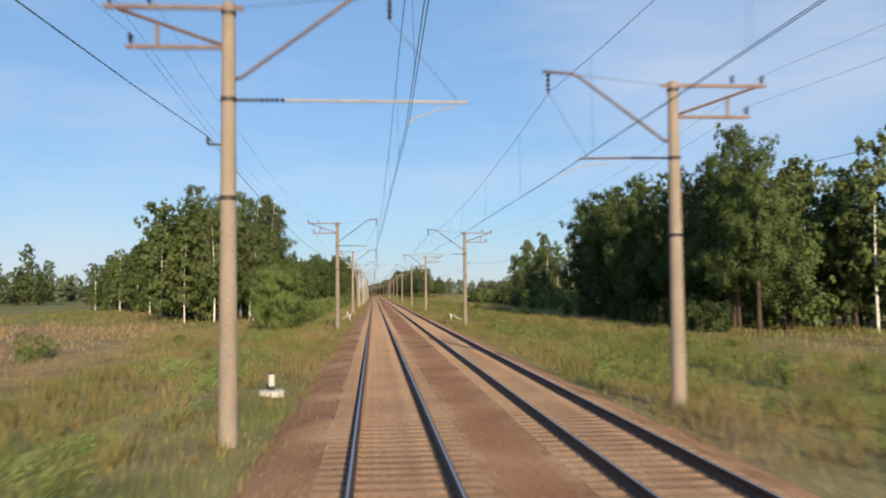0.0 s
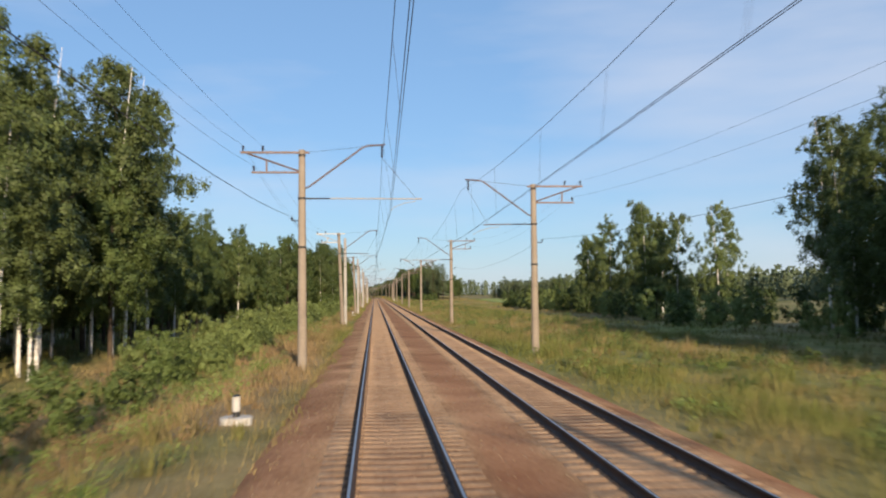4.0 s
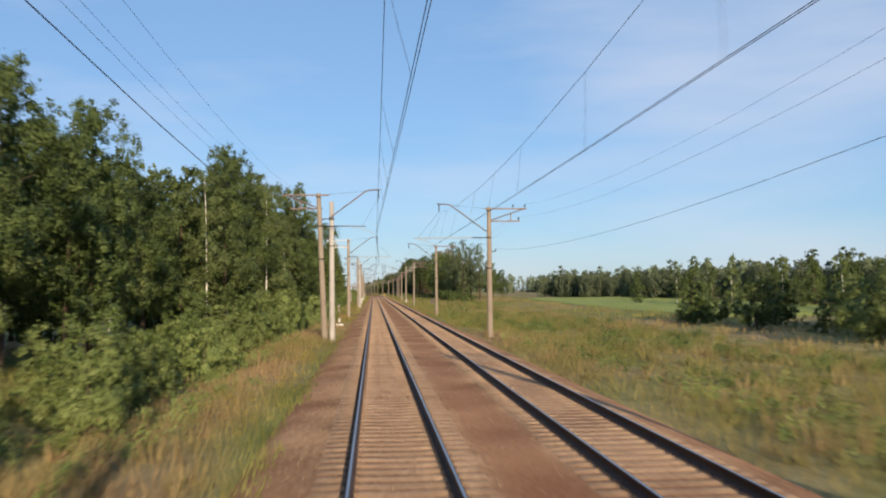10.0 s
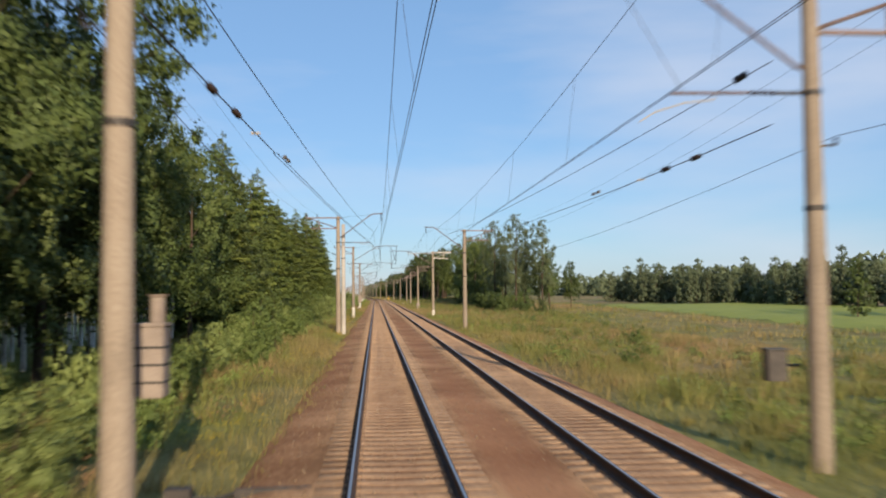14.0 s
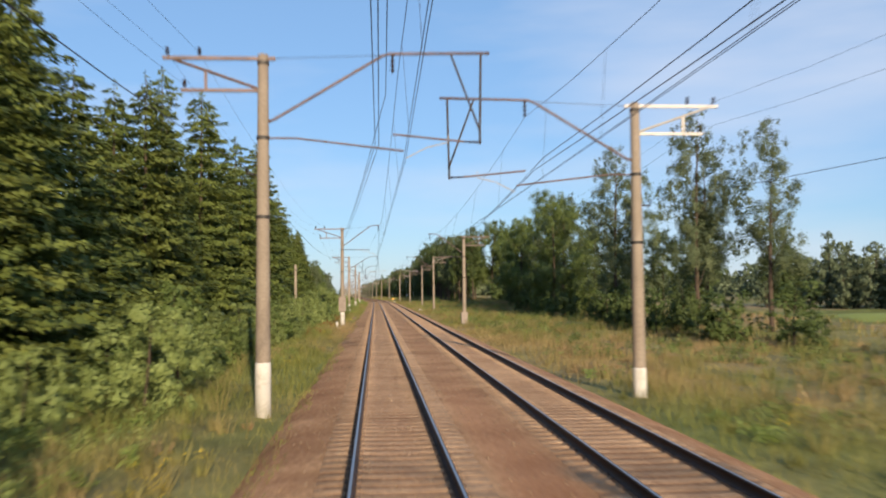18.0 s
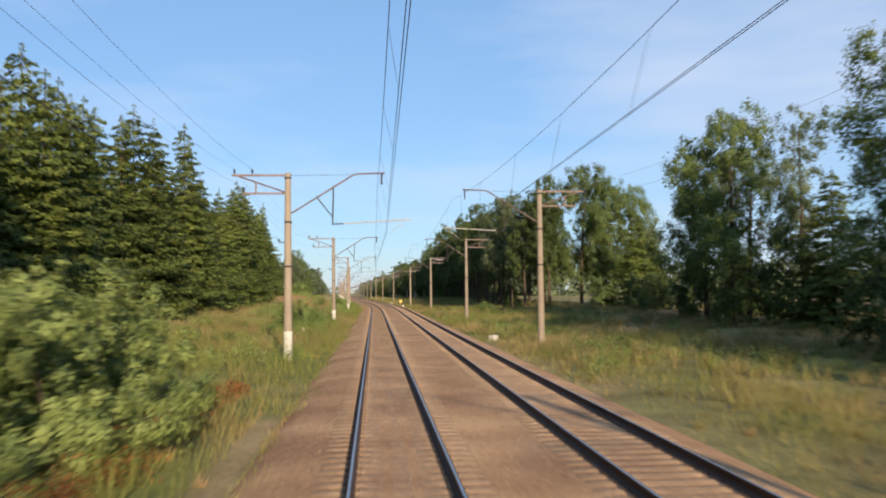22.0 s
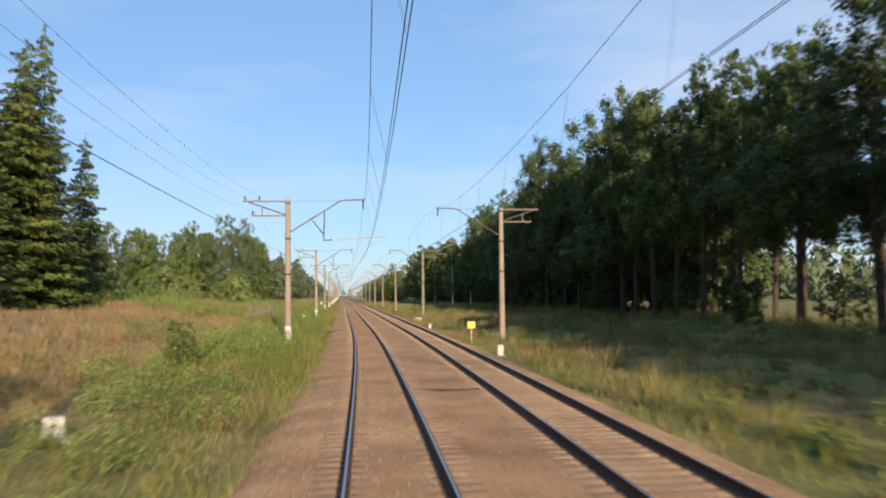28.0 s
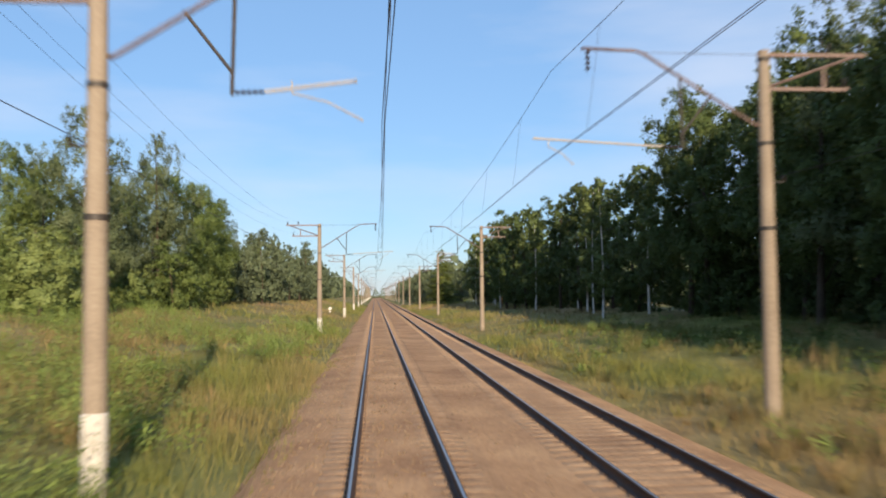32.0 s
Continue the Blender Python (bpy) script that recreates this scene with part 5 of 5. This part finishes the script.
sow(grng, "meadow_grass", "tall meadow grass with dry patches",
    [(15, 900, -9, -22, 20, 0.5, 0.017), (15, 900, 14, 30, 18, 0.45, 0.017), (40, 300, -22, -70, 2.0, 0.6, 0.07), (40, 700, 30, 50, 2.6, 0.5, 0.05), (700, 950, -22, -60, 2.0, 0.6, 0.07), (900, 1150, -9, -30, 2, 0.5, 0.06), (900, 1150, 14, 24, 2, 0.5, 0.06)])


def tussocks(rng, name, label, clumps, s0, s1, u0, u1, height, blades_each=26):
    """Separate tufts of long grass whose blades lean out from the middle, each tuft of its own dryness."""
    s, u = rng.uniform(s0, s1, clumps), rng.uniform(min(u0, u1), max(u0, u1), clumps)
    keep = rng.random(clumps) < np.clip(0.6 + 0.6 * wobble(s * 2.7 + 13, u * 2.9), 0.12, 1)
    s, u = s[keep], u[keep]
    m = len(s)
    H = height * rng.uniform(0.5, 1.4, m) * np.clip(np.maximum(-2.3 - u, u - 6.4) / 2.5, 0.4, 1)
    dry = np.clip(dryness(s, u) + rng.normal(0, 0.28, m), 0, 1)
    base = place(s, u, turf(s, u) - 0.03)
    k = blades_each
    a, q = rng.uniform(0, 6.28, (m, k)), np.sqrt(rng.random((m, k)))
    way = np.stack([np.cos(a), np.sin(a), 0 * a], -1)
    foot = base[:, None] + way * (q * 0.30 * H[:, None])[..., None]
    tall = H[:, None] * (1.1 - 0.45 * q) * rng.uniform(0.8, 1.15, (m, k))
    tip = foot + way * (0.55 * q * tall)[..., None] + np.stack([0 * a, 0 * a, tall], -1)
    b = rng.uniform(0, 6.28, (m, k))
    side = np.stack([np.cos(b), np.sin(b), 0 * b], -1) * rng.uniform(0.012, 0.026, (m, k))[..., None]
    co = np.stack([foot - side, foot + side, tip], 2).reshape(-1, 3)
    me = mesh_of(name, co, np.arange(len(co)).reshape(-1, 3), [M_GRASS], dry=np.repeat(dry, k * 3))
    tagged(new(name, me), label, "grass", kind="stuff")


tussocks(grng, "grass_tussocks", "tall tussocks of green and straw grass in the far verge", 11000, 12, 880, 7.2, 28, 0.85)
tussocks(grng, "grass_tussocks", "tall tussocks of grass on the near verge", 6500, 12, 880, -3.4, -15, 0.75)


def weeds(rng, name, label, mat, clumps, s0, s1, u0, u1, height, leaf, per=14, drift=0.1, stalks=9):
    """Domed clumps of leafy stalks, gathered in drifts."""
    s, u = rng.uniform(s0, s1, clumps * 4), rng.uniform(min(u0, u1), max(u0, u1), clumps * 4)
    keep = wobble(s * 3.1, u * 2.2 + 9) > drift
    for a, b, c, d, left in ((731, 746, -12, -5.6, 0.08), (616, 648, -14, -4.8, 0.3), (831, 840.5, -7.4, -5.6, 0.0)):      # thin places
        keep &= ~((s > a) & (s < b) & (u > c) & (u < d) & (rng.random(len(s)) > left))
    s, u = s[keep][:clumps], u[keep][:clumps]
    tall = height * rng.uniform(0.45, 1.35, len(s))
    wide = tall * rng.uniform(0.45, 0.95, len(s))
    s, u, tall, wide = (np.repeat(v, stalks) for v in (s, u, tall, wide))
    m = len(s)
    a, r = rng.uniform(0, 6.28, m), np.sqrt(rng.random(m))
    s, u = s + wide * r * np.cos(a), u + wide * r * np.sin(a)
    base = place(s, u, turf(s, u))
    f = rng.uniform(0.15, 1.0, (m, per))
    H = tall * (1 - 0.5 * r * r) * rng.uniform(0.75, 1.15, m)
    c = base[:, None, :] + np.stack([rng.normal(0, 0.10, (m, per)), rng.normal(0, 0.10, (m, per)), f * H[:, None]], -1)
    out = np.stack([np.cos(a) * r, np.sin(a) * r, np.full(m, 0.8)], -1)
    d = np.repeat(out, per, 0) + rng.normal(0, 0.35, (m * per, 3))
    co, faces, normals = sprays(rng, c.reshape(-1, 3), np.full(m * per, leaf), d)
    tagged(new(name, mesh_of(name, co, faces, [mat], normals=normals)), label, "weeds", kind="stuff")


weeds(grng, "leafy_weeds", "drifts of leafy green weeds on the slope", M_WEED, 750, 10, 590, -5, -13, 0.75, 0.048, 20)
weeds(grng, "leafy_weeds", "drifts of leafy green weeds on the verge", M_WEED, 750, 10, 900, 8, 24, 0.65, 0.048, 20)
weeds(grng, "low_shrubs", "low dark green shrubs among the far verge grass", M_BUSH, 1800, 10, 900, 9.0, 28, 0.95, 0.06, 16, -0.1)
weeds(grng, "bank_weeds", "lush tall green weeds on the bank", M_WEED, 400, 585, 705, -4.0, -15, 1.35, 0.046, 26, 0.0)
weeds(grng, "bank_weeds", "lush green weeds beside the ballast", M_WEED, 380, 705, 905, -4.0, -8.6, 1.3, 0.046, 26, -0.1)
weeds(grng, "bank_weeds", "rank green weeds at the edge of the dry field", M_WEED, 110, 762, 800, -4.6, -8.8, 1.3, 0.046, 26, -0.4)
weeds(grng, "bank_weeds", "tall green weeds on the rise", M_WEED, 240, 796, 905, -9, -22, 1.4, 0.046, 26, 0.05)
weeds(grng, "pale_weeds", "pale seeding weeds on the bank", M_WILLOW, 420, 570, 900, -4.5, -15, 1.3, 0.044, 20)
weeds(grng, "pale_weeds", "pale grey-green weeds among the grass", M_WILLOW, 700, 10, 580, -4.5, -14, 0.75, 0.044, 18)
weeds(grng, "pale_weeds", "pale grey-green weeds in the far verge", M_WILLOW, 800, 10, 900, 8, 26, 0.75, 0.044, 18)
weeds(grng, "brown_weeds", "rust-brown seed heads of dead weeds", M_DOCK, 420, 10, 900, -4.2, -15, 0.8, 0.045, 12, 0.0, 7)
weeds(grng, "brown_weeds", "rust-brown seed heads in the far verge", M_DOCK, 500, 10, 900, 8, 24, 0.75, 0.045, 12, 0.0, 7)
weeds(grng, "dead_ferns", "rust-brown dead ferns at the foot of the bushes", M_FERN, 110, 537, 566, -4.9, -6.3, 0.5, 0.045, 16, -2, 9)
weeds(grng, "dead_ferns", "rust-brown dead ferns below the willow bushes", M_FERN, 130, 571, 598, -4.8, -6.2, 0.6, 0.045, 16, -2, 9)
weeds(grng, "goldenrod", "clump of yellow goldenrod in front of the bushes", M_FLOWER, 5, 557.6, 559.6, -6.3, -7.0, 0.95, 0.03, 20, -2, 9)
weeds(grng, "plume_grass", "pale pinkish plumes of tall reed grass", M_PLUME, 18, 814, 827, -8.2, -11.2, 1.9, 0.05, 24, -2, 12)
weeds(grng, "yellow_flowers", "small yellow flowers along the edge of the ballast", M_FLOWER, 160, 280, 640, -3.2, -5.0, 0.5, 0.022, 7)
weeds(grng, "yellow_flowers", "small yellow flowers in the far verge", M_FLOWER, 110, 10, 860, 8.5, 14, 0.6, 0.024, 7)


def stones(rng):
    """Loose pale stones lying on the track bed."""
    n = 30000
    s = rng.uniform(10, 880, n)
    u = np.where(rng.random(n) < 0.4, rng.uniform(-2.35, -1.3, n), np.where(rng.random(n) < 0.6, rng.uniform(1.45, 2.75, n), rng.uniform(-0.6, 0.6, n)))
    z = np.interp(u, [-2.6, -2.3, -1.75, -1.42, -0.9, 0, 0.9, 1.42, 1.62, 2.05, 2.55, 2.78], [-0.42, -0.29, -0.225, -0.20, -0.19, -0.206, -0.19, -0.195, -0.215, -0.235, -0.22, -0.20])
    r = rng.uniform(0.012, 0.036, n)
    s[-9000:] = rng.uniform(610, 880, 9000)
    u[-9000:] = np.where(rng.random(9000) < 0.55, rng.uniform(-2.4, -1.3, 9000), rng.uniform(-0.62, 0.62, 9000))
    z[-9000:] = np.interp(u[-9000:], [-2.6, -2.3, -1.75, -1.42, -0.9, -0.5, 0, 0.5], [-0.42, -0.29, -0.225, -0.20, -0.19, -0.182, -0.19, -0.182])
    r[-9000:] *= 1.35
    octa = np.array([(1, 0, 0), (0, 1, 0), (-1, 0, 0), (0, -1, 0), (0, 0, 0.7), (0, 0, -0.7)])
    tri = np.array([(0, 1, 4), (1, 2, 4), (2, 3, 4), (3, 0, 4), (1, 0, 5), (2, 1, 5), (3, 2, 5), (0, 3, 5)])
    co = place(s, u, z + r * 0.2)[:, None, :] + octa[None] * r[:, None, None] * rng.uniform(0.6, 1.3, (n, 6, 1))
    faces = (tri[None] + (np.arange(n) * 6)[:, None, None]).reshape(-1, 3)
    tagged(new("loose_stones", mesh_of("loose_stones", co.reshape(-1, 3), faces, [M_STONE])), "loose pale stones on the ballast", "stones", kind="stuff")


stones(grng)

# ---- small things beside the track ----
def marker_post(s, u, high=0.62):
    post = tagged(new("marker_post"), "short white marker post with black bands on a whitewashed stone plate", "marker post", group="marker posts")
    part("plate", bar([(0, 0, -0.25), (0, 0, 0.03), (0, 0, 0.05)], [0.42, 0.42, 0.38], 14), M_WHITE, post, "whitewashed round plate")
    part("stem", bar([(0, 0, 0), (0, 0, 0.2)], 0.085, 10), M_BLACK, post, "black foot band")
    part("body", bar([(0, 0, 0.19), (0, 0, high - 0.05)], 0.105, 12), M_WHITE, post)
    part("cap", bar([(0, 0, high - 0.05), (0, 0, high)], [0.11, 0.07], 12), M_BLACK, post, "black cap")
    post.matrix_basis = at_plan(s, u, float(turf(s, u)) + 0.12)


for s, u in ((30, -3.75), (126, -4.0), (241, -3.75), (345, -3.75), (547, -3.95)):
    marker_post(s, u)


def stub_post(s, u, label, w=0.26, d=0.26, h=0.75, turn=0.0):
    post = tagged(new("concrete_stub"), label, "boundary post")
    part("body", block(bmesh.new(), (-w / 2, -d / 2, -0.4), (w / 2, d / 2, h), 0.03), M_WHITE, post)
    part("foot", block(bmesh.new(), (-w * 0.8, -d * 0.8, -0.4), (w * 0.8, d * 0.8, 0.06), 0.03), M_NEWCON, post)
    post.matrix_basis = at_plan(s, u, None, turn)


stub_post(771, 7.1, "square whitewashed stub post in the grass", 0.3, 0.3, 0.6)
stub_post(742.0, -7.15, "whitewashed concrete block on a small slab", 0.45, 0.4, 0.5, 0.3)
stub_post(838, -6.5, "whitewashed concrete block on a small slab", 0.26, 0.26, 0.42, 0.5)
stub_post(811, 6.95, "small whitewashed stub post beside the ballast", 0.22, 0.22, 0.5)
stub_post(642.5, -6.36, "small whitewashed stub post on the bank", 0.28, 0.24, 0.5)
stub_post(629, 7.8, "low pale concrete block half sunk in grass", 0.5, 0.5, 0.35, 0.6)
stub_post(839, 8.1, "low pale concrete block half sunk in grass", 0.9, 0.5, 0.4, 0.2)


def yellow_sign(s, u):
    sign = tagged(new("trackside_sign"), "small yellow square board on a striped post", "railway sign")
    part("post", bar([(0, 0, -0.4), (0, 0, 1.05)], 0.045, 8), M_ARM, sign, "pale post")
    for z in (0.25, 0.65):
        part("band", bar([(0, 0, z), (0, 0, z + 0.18)], 0.049, 8), M_YELLOW, sign, "yellow band")
    part("board", block(bmesh.new(), (-0.25, -0.06, 1.0), (0.25, -0.035, 1.45), 0.008), M_YELLOW, sign)
    part("rim", block(bmesh.new(), (-0.27, -0.035, 0.98), (0.27, -0.02, 1.47), 0.005), M_ARM, sign, "pale rim behind the board")
    sign.matrix_basis = at_plan(s, u, None)


yellow_sign(785, 7.4)


def disc_marker(s, u):
    sign = tagged(new("disc_marker"), "white round disc on a short dark post in the grass", "railway sign")
    part("post", bar([(0, 0, -0.4), (0, 0, 0.95)], 0.04, 8), M_STEEL, sign, "dark post")
    part("disc", bar([(0, -0.06, 1.0), (0, -0.03, 1.0)], 0.26, 18), M_WHITE, sign, "white disc")
    part("plate", block(bmesh.new(), (-0.14, -0.06, 0.45), (0.14, -0.035, 0.68), 0.006), M_WHITE, sign, "small white plate")
    sign.matrix_basis = at_plan(s, u, None)


disc_marker(960, -7.0)


def culvert_steps(s, u, turn=0.0, z=-0.4):
    """Concrete steps down the slope with a pipe railing."""
    steps = tagged(new("embankment_steps"), "pale concrete steps down the embankment with a grey pipe railing", "steps")
    for i in range(5):
        x, z = -i * 0.34, -i * 0.17
        part("step", block(bmesh.new(), (x - 0.40, -0.5, z - 0.35), (x, 0.5, z), 0.015), M_NEWCON, steps)
    for y in (-0.62, 0.62):
        for i in (0, 4):
            part("railing_post", block(bmesh.new(), (-i * 0.34 - 0.235, y - 0.035, -i * 0.17 - 0.6), (-i * 0.34 - 0.165, y + 0.035, -i * 0.17 + 0.95), 0.01), M_RAILING, steps)
        part("handrail", bar([(0.05, y, 1.0), (-0.2, y, 0.95), (-1.75, y, 0.22)], 0.032, 8), M_RAILING, steps)
    steps.matrix_basis = at_plan(s, u, z, turn, (0.8, 0.8, 0.85))


culvert_steps(109.5, -3.1)
culvert_steps(106, 8.5, math.pi, -1.1)


def short_pole(s, u, h):
    pole = tagged(new("wooden_pole"), "short weathered wooden pole standing among bushes", "pole")
    part("shaft", bar([(0, 0, -0.4), (0, 0, h - 0.1), (0, 0, h)], [0.16, 0.12, 0.08], 12), M_CONCRETE, pole, smooth=True)
    part("band", bar([(0, 0, h - 0.6), (0, 0, h - 0.52)], 0.14, 12), M_STEEL, pole)
    pole.matrix_basis = at_plan(s, u, None)


short_pole(557, -8.6, 6.6)
short_pole(377, -5.0, 1.6)


def mast_box(s, u, z):
    box = tagged(new("control_box"), "small dark control box strapped to a mast", "control box")
    part("body", block(bmesh.new(), (-0.2, -0.14, 0), (0.2, 0.14, 0.6), 0.02), M_STEEL, box)
    part("lid", block(bmesh.new(), (-0.23, -0.17, 0.6), (0.23, 0.17, 0.64), 0.01), M_BLACK, box)
    part("strap", bar([(0.15, 0, 0.3), (0.5, 0, 0.3)], 0.03, 6), M_STEEL, box)
    box.matrix_basis = at_plan(s, u, z)


mast_box(377, 7.4, 1.0)
crate = tagged(new("slatted_box"), "brown slatted box strapped behind a concrete mast", "control box")
part("body", block(bmesh.new(), (-0.20, -0.2, 1.43), (0.17, 0.2, 2.38), 0.02), M_BOX, crate)
for z in (1.62, 1.85, 2.08):
    part("slat", block(bmesh.new(), (-0.21, -0.21, z), (0.18, 0.21, z + 0.035), 0.008), M_STEEL, crate, "dark joint strip")
part("lid", block(bmesh.new(), (-0.22, -0.22, 2.37), (0.19, 0.22, 2.42), 0.01), M_BOX, crate)
part("vent", bar([(0.05, 0, 2.40), (0.05, 0, 2.75), (0.05, 0, 2.80)], [0.10, 0.10, 0.14], 10), M_BOX, crate)
part("bracket", block(bmesh.new(), (-0.5, -0.12, 1.75), (-0.22, 0.0, 1.83), 0.01), M_STEEL, crate)
crate.matrix_basis = at_plan(372.1, -3.38, 0.0)

# cable troughs that cross under the rails
for s in (799, 374):
    lid = tagged(new("cable_cover"), "dark cable cover lying across the ballast", "cable cover")
    part("cover", block(bmesh.new(), (-1.7, -0.06, -0.3), (-0.35, 0.06, 0.02), 0.01), M_STEEL, lid)
    part("end_box", block(bmesh.new(), (-2.75, -0.16, -0.5), (-2.35, 0.16, 0.05), 0.02), M_STEEL, lid)
    part("cable", bar([(-2.4, 0, -0.12), (-2.0, 0.03, -0.15), (-1.6, 0, -0.03)], 0.035, 6), M_BLACK, lid, "black cable")
    lid.matrix_basis = at_plan(s, -0.9, -0.22)

lead = tagged(new("track_cable"), "black cable lying across the bed between two tracks", "cable")
part("cable", bar([(0.95, 0, -0.2), (1.6, 0.05, -0.19), (2.3, -0.04, -0.2), (3.1, 0.03, -0.18)], 0.035, 6), M_BLACK, lead)
lead.matrix_basis = at_plan(750, 0.0, 0.0)

# ---- sleepers nearest the start, one by one ----
for track, me, near, u0 in TRACKS:
    for s in near:
        hang("sleeper", me, track, at_plan(float(s), u0, 0.0))
